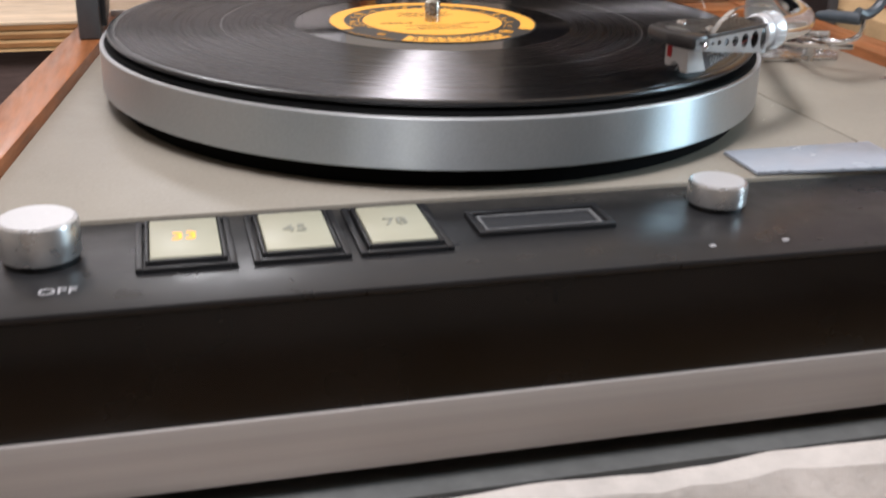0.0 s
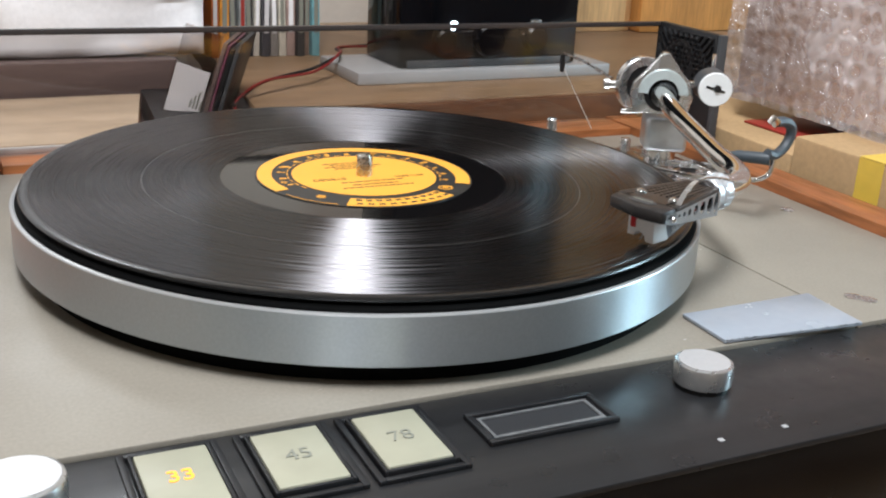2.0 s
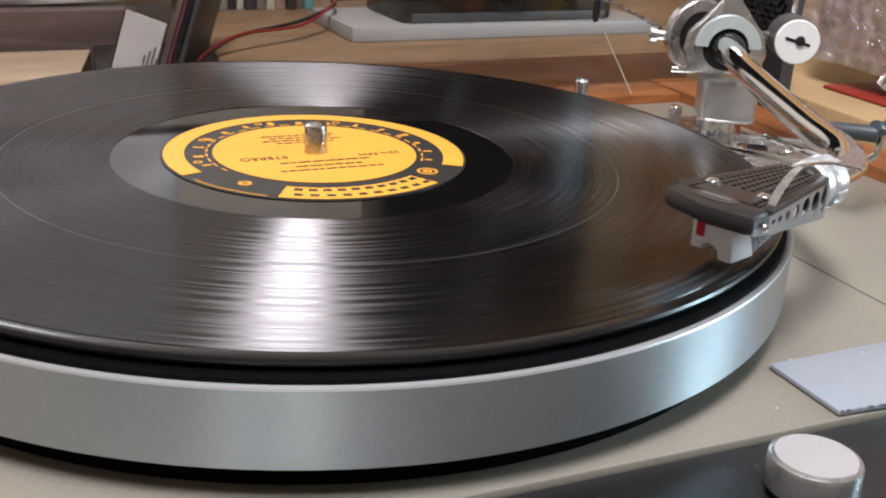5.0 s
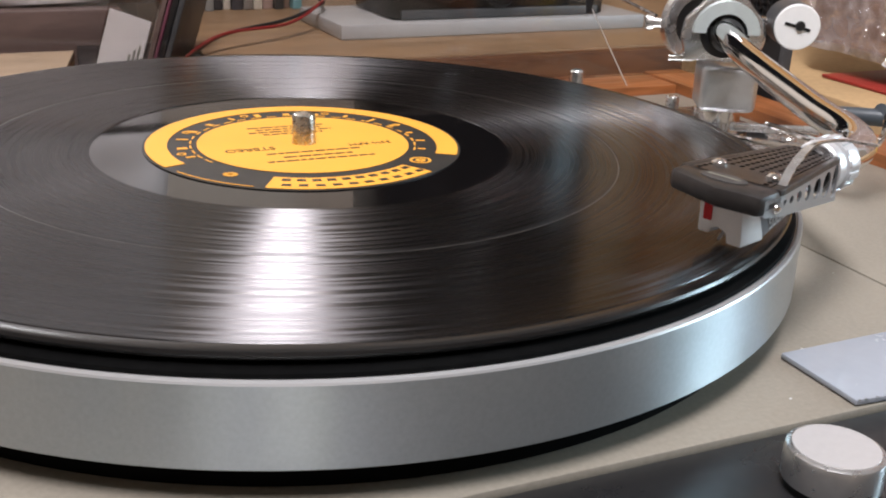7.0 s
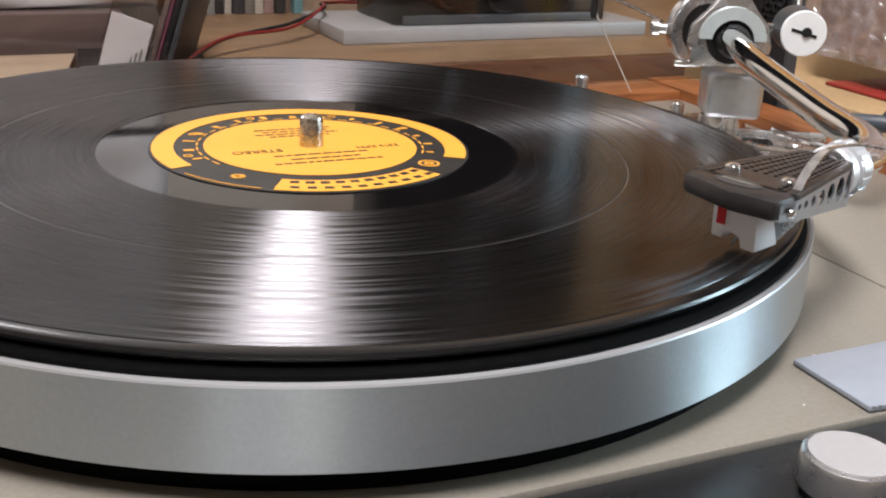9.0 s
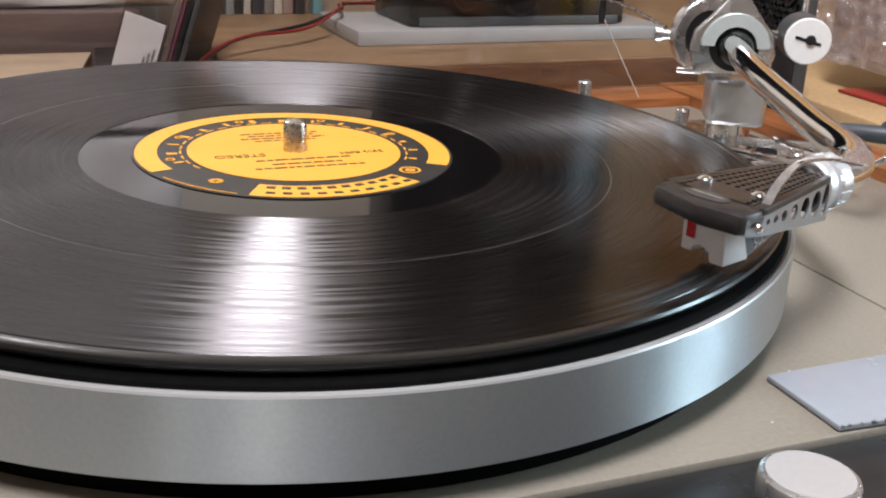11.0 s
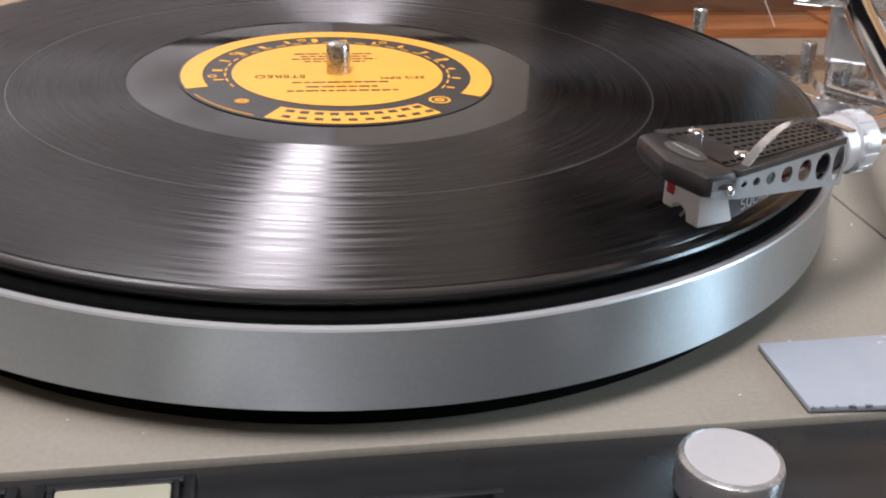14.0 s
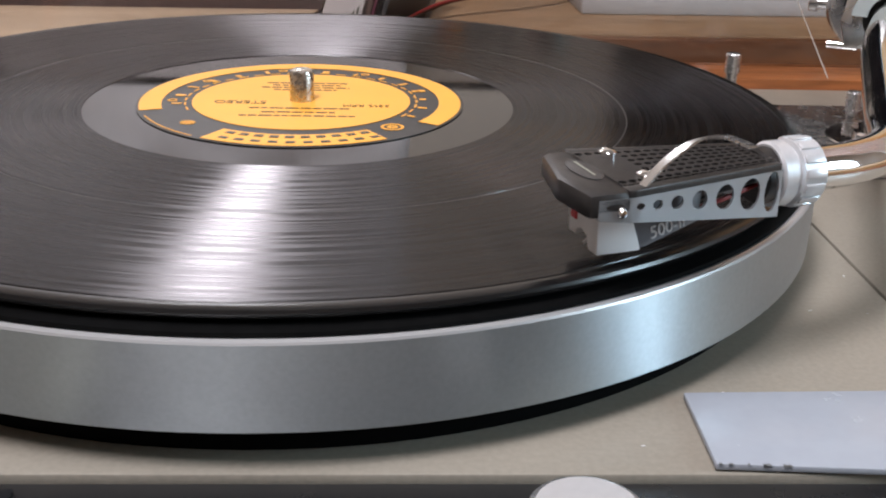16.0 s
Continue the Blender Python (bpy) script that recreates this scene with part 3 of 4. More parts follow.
lab = part("label", lathe([(0.0038, ZR), (0.0500, ZR), (0.0500, ZR + 0.0002), (0.0038, ZR + 0.0002)], 128), M_inkblack, rec, "black and yellow paper label")
ZL = ZR + 0.0003
part("label_centre", lathe([(0.0038, ZL), (0.0335, ZL), (0.0335, ZL + 0.0001), (0.0038, ZL + 0.0001)], 128), M_yellow, lab, "yellow printed centre")
part("label_arc", ring_sector(0.0425, 0.0492, -33, 198, ZL, 0.0001, 120), M_yellow, lab, "yellow printed arc")
part("label_block", ring_sector(0.0385, 0.0490, 240, 303, ZL, 0.0001, 50), M_yellow, lab, "yellow printed block")
bm = bmesh.new()
for k in range(10):
    a = 244 + k * 6.0
    ring_sector(0.0400, 0.0420, a, a + 3.6, ZL + 0.0001, 0.0001, 4, bm)
    ring_sector(0.0450, 0.0468, a + 1, a + 4.2, ZL + 0.0001, 0.0001, 4, bm)
part("label_pattern", bm, M_inkblack, lab)
bm = bmesh.new()
random.seed(4)
for k in range(15):
    a = -28 + k * 15.5
    ring_sector(0.0365, 0.0365 + random.uniform(0.002, 0.004), a, a + random.uniform(1.5, 3.5), ZL, 0.0001, 4, bm)
for k in range(26):
    a = -30 + k * 9.1
    ring_sector(0.0352, 0.0358, a, a + 5.5, ZL, 0.0001, 5, bm)
for a in (20, 62, 104, 146, 184):
    merge(bm, moved(ring_sector(0.0009, 0.0015, 0, 360, ZL, 0.0001, 14), Matrix.Translation((0.0395 * math.cos(radians(a)), 0.0395 * math.sin(radians(a)), 0))))
for k in range(6):
    moved_star = box(-0.0022, 0.0022, -0.0003, 0.0003, ZL, ZL + 0.0001)
    merge(bm, moved(moved_star, Matrix.Translation((0.041 * math.cos(radians(222)), 0.041 * math.sin(radians(222)), 0)) @ Matrix.Rotation(radians(30 * k), 4, "Z")))
ring_sector(0.0485, 0.0489, 205, 236, ZL, 0.0001, 20, bm)
merge(bm, moved(ring_sector(0.0026, 0.0034, 0, 360, ZL, 0.0001, 24), Matrix.Translation((0.0405 * math.cos(radians(-46)), 0.0405 * math.sin(radians(-46)), 0))))
merge(bm, moved(ring_sector(0.0006, 0.0016, 0, 360, ZL, 0.0001, 16), Matrix.Translation((0.0405 * math.cos(radians(-46)), 0.0405 * math.sin(radians(-46)), 0))))
part("label_print", bm, M_yellow, lab, "small yellow printed signs")["kind"] = "stuff"
# the label's print stands upside down towards the control strip
part("label_word", lettering("STEREO", 0.0046), M_ink, lab, "printed word", pose(-0.0185, -0.004, ZL + 0.0001, 0, 0, 180))
part("label_word", lettering("33⅓ RPM", 0.0036), M_ink, lab, "printed speed", pose(0.0200, -0.0065, ZL + 0.0001, 0, 0, 180))
bm = bmesh.new()
for y, w in ((-0.0105, 0.030), (-0.0150, 0.022), (-0.0190, 0.034), (0.0120, 0.020), (0.0150, 0.028), (0.0180, 0.022), (0.0210, 0.026)):
    x = -w / 2
    while x < w / 2:
        step = random.uniform(0.0022, 0.0050)
        box(x, min(x + step - 0.0006, w / 2), y - 0.0006, y + 0.0006, ZL + 0.0001, ZL + 0.00015, bm=bm)
        x += step
part("fine_print", bm, M_ink, lab, "fine unreadable printed lines")["kind"] = "stuff"

# ---------------------------------------------------------------- tonearm
arm = thing("tonearm", "chrome tonearm with a black perforated headshell, lowered on the record", "tonearm")


def hole_plate(xs, y0, y1, holes, thick, n=12):
    """A plate in the xy plane made of cells, each with an oval hole through it: (cx, cy, rx, ry) or None."""
    b = bmesh.new()
    for i, hs in enumerate(holes):
        xa, xb = xs[i], xs[i + 1]
        ys = [y0 + (y1 - y0) * k / len(hs) for k in range(len(hs) + 1)]
        for k, h in enumerate(hs):
            ya, yb = ys[k], ys[k + 1]
            if h is None:
                for z in (0, thick):
                    b.faces.new([b.verts.new(c) for c in ((xa, ya, z), (xb, ya, z), (xb, yb, z), (xa, yb, z))])
                continue
            cx, cy, rx, ry = h
            loops = []
            for z in (0, thick):
                inner, outer = [], []
                for q in range(n):
                    a = 2 * math.pi * (q + 0.5) / n
                    dx, dy = math.cos(a), math.sin(a)
                    s = min(((xb if dx > 0 else xa) - cx) / dx if abs(dx) > 1e-9 else 9, ((yb if dy > 0 else ya) - cy) / dy if abs(dy) > 1e-9 else 9)
                    inner.append(b.verts.new((cx + rx * dx, cy + ry * dy, z)))
                    outer.append(b.verts.new((cx + s * dx, cy + s * dy, z)))
                corners = {}
                for q in range(n):
                    w = (q + 1) % n
                    b.faces.new((inner[q], inner[w], outer[w], outer[q]))
                    p1, p2 = outer[q].co, outer[w].co
                    if abs(p1.x - p2.x) > 1e-9 and abs(p1.y - p2.y) > 1e-9:
                        cxn = p1.x if min(abs(p1.x - xa), abs(p1.x - xb)) < 1e-9 else p2.x
                        cyn = p1.y if min(abs(p1.y - ya), abs(p1.y - yb)) < 1e-9 else p2.y
                        b.faces.new((outer[q], outer[w], b.verts.new((cxn, cyn, z))))
                loops.append(inner)
            for q in range(n):
                w = (q + 1) % n
                b.faces.new((loops[0][q], loops[0][w], loops[1][w], loops[1][q]))
    bmesh.ops.remove_doubles(b, verts=b.verts[:], dist=1e-6)
    return b


def taper(b):
    """Narrows the headshell towards its collar."""
    for v in b.verts:
        v.co.y *= 1 - 0.46 * min(1, max(0, (v.co.x + 0.006) / 0.043))
    return b


def ribbon(points, width, thick):
    """A flat bent strip along the points, level across."""
    b = bmesh.new()
    P = [Vector(p) for p in points]
    rings = []
    for i, p in enumerate(P):
        d = (P[min(i + 1, len(P) - 1)] - P[max(i - 1, 0)]).normalized()
        u = d.cross(Vector((0, 0, 1))).normalized()
        v = d.cross(u)
        rings.append([b.verts.new(p + u * width / 2 * a + v * thick / 2 * c) for a, c in ((-1, -1), (1, -1), (1, 1), (-1, 1))])
    for a, c in zip(rings, rings[1:]):
        for k in range(4):
            b.faces.new((a[k], a[(k + 1) % 4], c[(k + 1) % 4], c[k]))
    b.faces.new(rings[0][::-1])
    b.faces.new(rings[-1])
    return b


HS = pose(0.0762, -0.1203, 0.0517, 0, 0, 18.7) @ Matrix.Diagonal((0.91, 1, 1, 1))
hs = part("headshell", prism([(-0.0172, -0.0142), (-0.0186, -0.0020), (-0.0140, 0.0135), (-0.0110, 0.0142), (-0.0060, 0.0142), (-0.0060, -0.0142)], -0.0052, 0.0002, 0.0016), M_shell, arm, "black perforated headshell", HS)
pq = part("oval_plaque", lathe([(0, 0.0003), (0.0040, 0.0003), (0.0043, 0.0001), (0.0043, -0.0002), (0, -0.0002)], 32), M_plaque, hs, "smooth oval plaque", pose(-0.0105, 0.0, 0.0003) @ Matrix.Diagonal((0.75, 1.5, 1, 1)))
part("plaque_writing", box(-0.0004, 0.0004, -0.0030, 0.0030, 0.0003, 0.0004), M_print, pq, "faint unreadable writing")
# the perforated top, its two rails and the slanting side with seven holes
xs = [-0.0079 + 0.00245 * k for k in range(19)]
holes = []
for k in range(18):
    xm = (xs[k] + xs[k + 1]) / 2
    col = []
    for q in range(7):
        ym = -0.0110 + (q + 0.5) * 0.022 / 7
        keep = k > 3 or q in (0, 6)
        col.append((xm, ym, 0.00098, 0.00080) if keep else None)
    holes.append(col)
part("perforated_top", taper(hole_plate(xs, -0.0110, 0.0110, holes, 0.0012)), M_shell, hs, "black plate with rows of slots", pose(0, 0, -0.0008))
part("headshell_floor", taper(box(-0.0078, 0.0355, -0.0108, 0.0108, -0.0040, -0.0034)), M_black, hs)
for s in (1, -1):
    part("top_rail", taper(prism([(-0.0079, s * 0.0111), (0.0362, s * 0.0111), (0.0362, s * 0.0142), (-0.0060, s * 0.0142), (-0.0079, s * 0.0142)], -0.0014, 0.0003, 0.0003)), M_shell, hs)
cells = [-0.0150, -0.0070, -0.0025, 0.0025, 0.0085, 0.0155, 0.0235, 0.0310, 0.0370]
rad = [None, 0.0012, 0.0015, 0.0019, 0.0024, 0.0029, 0.0033, None]
hl = []
for k in range(8):
    if k == 0:
        hl.append([(-0.0110, -0.0048, 0.0022, 0.0013)])
    elif k == 7:
        hl.append([(0.0340, -0.0058, 0.0022, 0.0044)])
    else:
        hl.append([((cells[k] + cells[k + 1]) / 2, -0.0050 - 0.00012 * k, rad[k] * 0.92, rad[k] * 1.1)])
for s in (1, -1):
    c2, h2 = (cells, hl) if s < 0 else (cells[1:], hl[1:])
    bm = hole_plate(c2, -0.0112, -0.0014, h2, 0.0009, 20)
    for v in bm.verts:
        v.co.y = -0.0012 + (v.co.y + 0.0014) * (0.42 + 0.66 * (v.co.x + 0.015) / 0.052)
    taper(moved(bm, pose(0, s * 0.0142 + (0.0009 if s < 0 else 0), 0, 90, 0, 0)))
    part("perforated_side", bm, M_shell_side, hs, "bare metal side with holes")
part("side_bolt", lathe([(0, 0.0016), (0.0010, 0.0014), (0.0016, 0.0006), (0.0017, 0.0), (0, 0.0)], 16), M_chrome, hs, "small chrome bolt head", pose(-0.0095, -0.0142, -0.0040, 90, 0, 0) @ Matrix.Diagonal((0.75, 0.75, 0.75, 1)))
part("headshell_tail", rod((0.0345, 0, -0.0048), (0.0390, 0, -0.0048), 0.0062, 32, bevel=0.0006), M_shell, hs)
for sy in (0.0078, -0.0078):
    part("shell_screw", lathe([(0, 0.0016), (0.0012, 0.0015), (0.0020, 0.0009), (0.0021, 0.0), (0, 0.0)], 20), M_chrome, hs, "small chrome screw", pose(0.0, sy, 0.0002))
part("finger_lift", ribbon(spline([(-0.0040, -0.0120, -0.0005), (0.0020, -0.0115, 0.0045), (0.0085, -0.0125, 0.0085), (0.0105, -0.0190, 0.0110), (0.0100, -0.0280, 0.0118)], 8), 0.0022, 0.0005), M_steel, hs, "thin bent chrome finger lift")

upright = Matrix(((1, 0, 0, 0), (0, 0, -1, 0), (0, 1, 0, 0), (0, 0, 0, 1)))
ca = part("cartridge", moved(prism([(-0.0020, -0.0042), (-0.0010, -0.0158), (0.0030, -0.0156), (0.0165, -0.0112), (0.0165, -0.0042)], -0.0062, 0.0062, 0.0005), upright), M_cart, arm, "grey metal cartridge body with a rising underside", HS)
notched = [(0.0062, -0.0044), (-0.0060, -0.0044), (-0.0068, -0.0161), (-0.0026, -0.0161), (-0.0020, -0.0136), (0.0004, -0.0126), (0.0024, -0.0134), (0.0026, -0.0148), (0.0060, -0.0148)]
stand_up = Matrix(((0, 0, 1, 0), (1, 0, 0, 0), (0, 1, 0, 0), (0, 0, 0, 1)))
holder = moved(prism(notched, -0.0100, -0.0026, 0.0006), stand_up)
for v in holder.verts:
    if v.co.x > -0.006:
        v.co.x += 0.0042 * (-0.0044 - v.co.z) / 0.0117
st = part("stylus_holder", holder, M_white, ca, "white plastic stylus holder with a notch")
part("cantilever", rod((-0.004, 0, -0.0118), (-0.0092, 0, -0.0158), 0.0004, 8), M_steel, st)
part("red_mark", box(-0.0104, -0.0099, 0.0022, 0.0045, -0.0112, -0.0062), M_red, st, "red printed mark")
part("cartridge_mark", box(0.0015, 0.0055, -0.00645, -0.0063, -0.0100, -0.0092), M_print2, ca, "small unreadable white print")
part("cartridge_number", lettering("500-II", 0.0040), M_mark, ca, "white printed number", pose(0.0082, -0.00635, -0.0117, 90, 0, 0) @ pose(0, 0, 0, 0, 0, 14))
for k, yy in enumerate((-0.0045, -0.0015, 0.0015, 0.0045)):
    part("lead_wire", tube(spline([(0.0165, yy, -0.009), (0.022, yy * 1.2, -0.0075), (0.028, yy, -0.0065), (0.035, yy * 0.5, -0.0060)], 5), 0.0005, 6), (M_redwire, M_blackwire, M_mark, M_hook)[k], ca)

col = part("collar", lathe([(0, 0.0), (0.0066, 0.0), (0.0072, 0.0006), (0.0072, 0.0040), (0.0064, 0.0044), (0.0064, 0.0052), (0.0074, 0.0056), (0.0074, 0.0118), (0.0066, 0.0124), (0, 0.0124)], 40), M_collar, arm, "ribbed aluminium locking collar", HS @ pose(0.0385, 0, -0.0048, 0, 90, 0))
for k in range(14):
    a = 2 * math.pi * k / 14
    part("rib", box(-0.0003, 0.0004, -0.0010, 0.0010, 0.0060, 0.0114, 0.0002), M_collar, col, at=pose(0.0074 * math.cos(a), 0.0074 * math.sin(a), 0, 0, 0, math.degrees(a)))
A0 = HS @ Vector((0.0500, 0, -0.0048))
PV = Vector((0.2083, 0.0600, 0.0532))
path = spline([A0, (0.1309, -0.1002, 0.0467), (0.1406, -0.0931, 0.0469), (0.1494, -0.0790, 0.0468), (0.1593, -0.0527, 0.0472), (0.1841, 0.0117, 0.0508), PV], 10)
part("arm_tube", tube(path, 0.0051, 20), M_chrome, arm, "polished bent arm tube")

# gimbal and base
GM = pose(0.2147, 0.0690, -0.0135, 0, 0, -27.5) @ Matrix.Scale(1.09, 4)
gim = part("gimbal_yoke", prism([(-0.0145, -0.0110), (0.0145, -0.0110), (0.0168, -0.0020), (0.0158, 0.0055), (0.0108, 0.0105), (0.0018, 0.0222), (-0.0018, 0.0222), (-0.0108, 0.0105), (-0.0158, 0.0055), (-0.0168, -0.0020)], -0.003, 0.003, 0.0012), M_steel, arm, "satin steel triangular bearing yoke", GM @ pose(0, -0.006, 0.0590, 90, 0, 0))
part("bearing_bore", lathe([(0, 0.0), (0.0098, 0.0), (0.0098, 0.0004), (0, 0.0004)], 40), M_black, gim, at=pose(0, 0.0005, 0.0031))
part("bearing_ring", ring_sector(0.0082, 0.0132, 2, 178, 0.0, 0.0042, 40), M_cap, gim, "bright arched bearing cap", pose(0, 0.0005, 0.0031))
part("arm_hub", lathe([(0, -0.002), (0.0066, -0.002), (0.0066, 0.006), (0.0052, 0.010), (0, 0.010)], 32), M_black, gim, "black arm hub", pose(0, 0.0005, 0.0040))
part("bias_ring", lathe([(0.0105, 0.0), (0.0150, 0.0), (0.0155, 0.0006), (0.0155, 0.0046), (0.0150, 0.0052), (0.0105, 0.0052), (0.0105, 0.0)], 48), M_steel, arm, "steel ring of the rear bearing", GM @ pose(-0.0095, 0.0125, 0.0605, 90, 0, 20))
part("bias_disc", lathe([(0, 0.001), (0.0105, 0.001), (0.0105, 0.0045), (0, 0.0045)], 40), M_black, arm, at=GM @ pose(-0.0095, 0.0125, 0.0605, 90, 0, 20))
part("thumb_screw", lathe([(0, 0), (0.0023, 0), (0.0023, 0.0046), (0.0034, 0.0049), (0.0034, 0.0072), (0.0029, 0.0078), (0, 0.0078)], 20), M_steel, arm, "small steel thumb screw", GM @ pose(-0.0220, 0.008, 0.0600, 0, -90, 0))
part("bias_rod", rod((0, 0, 0), (0.0, 0, 0.010), 0.0014, 12), M_chrome, arm, at=GM @ pose(-0.0105, -0.004, 0.0480, 0, -90, 0))
part("side_weight", lathe([(0, 0), (0.0088, 0), (0.0092, 0.0005), (0.0092, 0.0150), (0.0088, 0.0155), (0, 0.0155)], 48), M_grey, arm, "dark grey side weight", GM @ pose(0.0270, 0.003, 0.0640, 90, 0, 0))
wd = part("weight_face", lathe([(0, 0.0012), (0.0086, 0.0012), (0.0090, 0.0008), (0.0090, 0.0), (0, 0.0)], 48), M_whitedisc, arm, "white round weight face", GM @ pose(0.0270, -0.0127, 0.0640, 90, 0, 0))
part("weight_slot", box(-0.0052, 0.0052, -0.0006, 0.0006, 0.0011, 0.0015), M_black, wd, at=pose(0, 0.0002, 0, 0, 0, -14))
part("slot_bump", lathe([(0, 0.0024), (0.0018, 0.0022), (0.0020, 0.0012), (0, 0.0012)], 16), M_black, wd, at=pose(0.001, 0.0006, 0))
part("weight_stem", rod((0.010, 0, 0.064), (0.027, 0, 0.064), 0.0016, 12), M_chrome, arm, at=GM)
part("weight_pin", rod((0.028, 0.004, 0.073), (0.028, 0.004, 0.080), 0.0012, 10), M_chrome, arm, at=GM)
part("arm_pillar", box(-0.0118, 0.0118, -0.0105, 0.0105, 0.0262, 0.0455, 0.0030, 3), M_pillar, arm, "satin steel pillar block", pose(0.2222, 0.0702, -0.0135, 0, 0, -27.5) @ Matrix.Scale(1.09, 4))
part("pillar_stem", lathe([(0, 0.0272), (0.0088, 0.0272), (0.0088, 0.0100), (0.0125, 0.0096), (0.0125, 0.0060), (0.0215, 0.0055), (0.0225, 0.0045), (0.0225, 0.0), (0, 0.0)], 48), M_chrome, arm, "chrome pillar and base flange", pose(0.2212, 0.0705, 0) @ Matrix.Diagonal((1.08, 1.08, 0.59, 1)))
bp = part("base_plate", prism([(0.160, 0.004), (0.226, 0.004), (0.230, 0.010), (0.230, 0.090), (0.224, 0.096), (0.166, 0.096), (0.160, 0.088)], 0.0002, 0.0030, 0.0006), M_steel, arm, "satin base plate", pose(0.0205, 0.0250, 0))
for bx, by in ((0.168, 0.014), (0.221, 0.014), (0.168, 0.086), (0.221, 0.086)):
    part("base_bolt", lathe([(0, 0.0052), (0.0026, 0.0050), (0.0030, 0.0044), (0.0030, 0.003), (0, 0.003)], 18), M_chrome, arm, at=pose(bx + 0.0205, by + 0.0250, 0))
for px, py, ph in ((0.1702, 0.1149, 0.0263), (0.2206, 0.1060, 0.0130), (0.2285, 0.0310, 0.0110)):
    part("guide_post", lathe([(0, ph), (0.0028, ph), (0.0033, ph - 0.0006), (0.0033, ph - 0.008), (0.0025, ph - 0.0085), (0.0025, 0.0001), (0, 0.0001)], 24), M_steel, arm, "small steel post", pose(px, py, 0))
part("link_rod", tube(spline([(0.1990, 0.0470, 0.0105), (0.2085, 0.0285, 0.0110), (0.2200, 0.0090, 0.0130), (0.2320, -0.0040, 0.0150)], 8), 0.0016, 10), M_chrome, arm, "thin chrome lifting rod")
part("lift_rail", tube(spline([(0.2050, 0.0420, 0.0145), (0.2170, 0.0260, 0.0165), (0.2270, 0.0120, 0.0185)], 8), 0.0019, 10), M_steel, arm)

# arm rest
part("rest_wire", tube(spline([(0.2150, 0.0310, 0.0175), (0.2075, -0.0105, 0.0210), (0.2080, -0.0275, 0.0232), (0.2130, -0.0332, 0.0272), (0.2150, -0.0332, 0.0334), (0.2150, -0.0330, 0.0380)], 8), 0.0013, 10), M_chrome, arm, "bent chrome rest wire")
hk = [(0.2105, -0.0325, 0.0415), (0.2160, -0.0315, 0.0400), (0.2225, -0.0305, 0.0430), (0.2265, -0.0300, 0.0490), (0.2255, -0.0305, 0.0545), (0.2200, -0.0315, 0.0575), (0.2135, -0.0325, 0.0580)]
part("rest_hook", tube(spline(hk, 6), 0.0027, 10), M_hook, arm, "grey plastic arm rest hook", pose(-0.0008, -0.0014, -0.0024))
part("hook_clip", box(-0.0024, 0.0024, -0.0020, 0.0020, -0.0024, 0.0024, 0.0006), M_chrome, arm, at=pose(0.2102, -0.0347, 0.0561, 20, 30, 10))
part("lift_lever", tube([(0.1975, -0.0175, 0.0352), (0.2010, -0.0220, 0.0355), (0.2120, -0.0340, 0.0360)], [0.0016, 0.0030, 0.0034], 12), M_hook, arm, "grey lift lever grip")

# bias thread with its bob
part("bias_support", tube(spline([(0.2000, 0.0980, 0.0535), (0.2060, 0.1400, 0.0560), (0.2095, 0.1720, 0.0565)], 8), 0.0008, 8), M_steel, arm, "thin thread support")
part("thread", tube([(0.2095, 0.1720, 0.0565), (0.2105, 0.1720, 0.0470), (0.2300, 0.1600, 0.0060)], 0.0003, 6), M_thread, arm, "nylon thread")
part("bob", lathe([(0, -0.006), (0.0014, -0.005), (0.0020, 0.0), (0.0016, 0.006), (0, 0.007)], 16), M_black, arm, "small black bob", pose(0.2097, 0.1720, 0.0490))

# ---------------------------------------------------------------- loose things on the deck
st0 = [(0.0925, -0.1254), (0.1618, -0.1236), (0.1602, -0.1572), (0.0922, -0.1532)]
card = thing("plastic_card", "pale bluish plastic strip lying on the beige deck", "card")
cs = part("card_sheet", prism(st0, 0.0004, 0.0019, 0.0003), M_sticker, card)
bm = bmesh.new()
random.seed(31)
for k in range(12):
    u = random.random()
    cx, cy = 0.0922 + 0.068 * u, -0.1532 - 0.0040 * u
    w = random.uniform(0.0003, 0.0011)
    prism([(cx - w, cy - 0.00025), (cx + w, cy - 0.00025 - w * 0.13), (cx + w * 0.4, cy + random.uniform(0.0001, 0.0007)), (cx - w * 0.7, cy + random.uniform(0.0001, 0.0005))], 0.00192, 0.0020, 0, bm)
part("worn_edge", bm, M_grey2, cs, "chipped dark front edge")["kind"] = "stuff"

# ---------------------------------------------------------------- smoked rear cover
cov = thing("dust_cover", "low smoked acrylic cover standing along the rear of the plinth", "cover")
CX0, CX1, CY0, CY1, CZ0, CZ1 = -0.1580, 0.2960, 0.117, 0.1870, RT + 0.0002, 0.0745
part("rear_pane", box(CX0, CX1, CY1 - 0.003, CY1, CZ0, CZ1 - 0.0033), M_acrylic, cov, "clear smoked acrylic pane").visible_shadow = False
part("pane_edge", box(CX0, CX1, CY1 - 0.0032, CY1 + 0.0002, CZ1 - 0.0032, CZ1, 0.0003), M_acr_edge, cov, "dark cut edge")
part("pane_edge", box(CX0 + 0.003, CX0 + 0.075, CY1 - 0.006, CY1 - 0.0034, CZ0, CZ0 + 0.0035, 0.0003), M_strip, cov, "pale lower strip")
part("side_wall", box(CX0 - 0.012, CX0 - 0.0002, CY0 - 0.004, CY1, CZ0, CZ1, 0.0012), M_grey, cov, "dark grey end block")
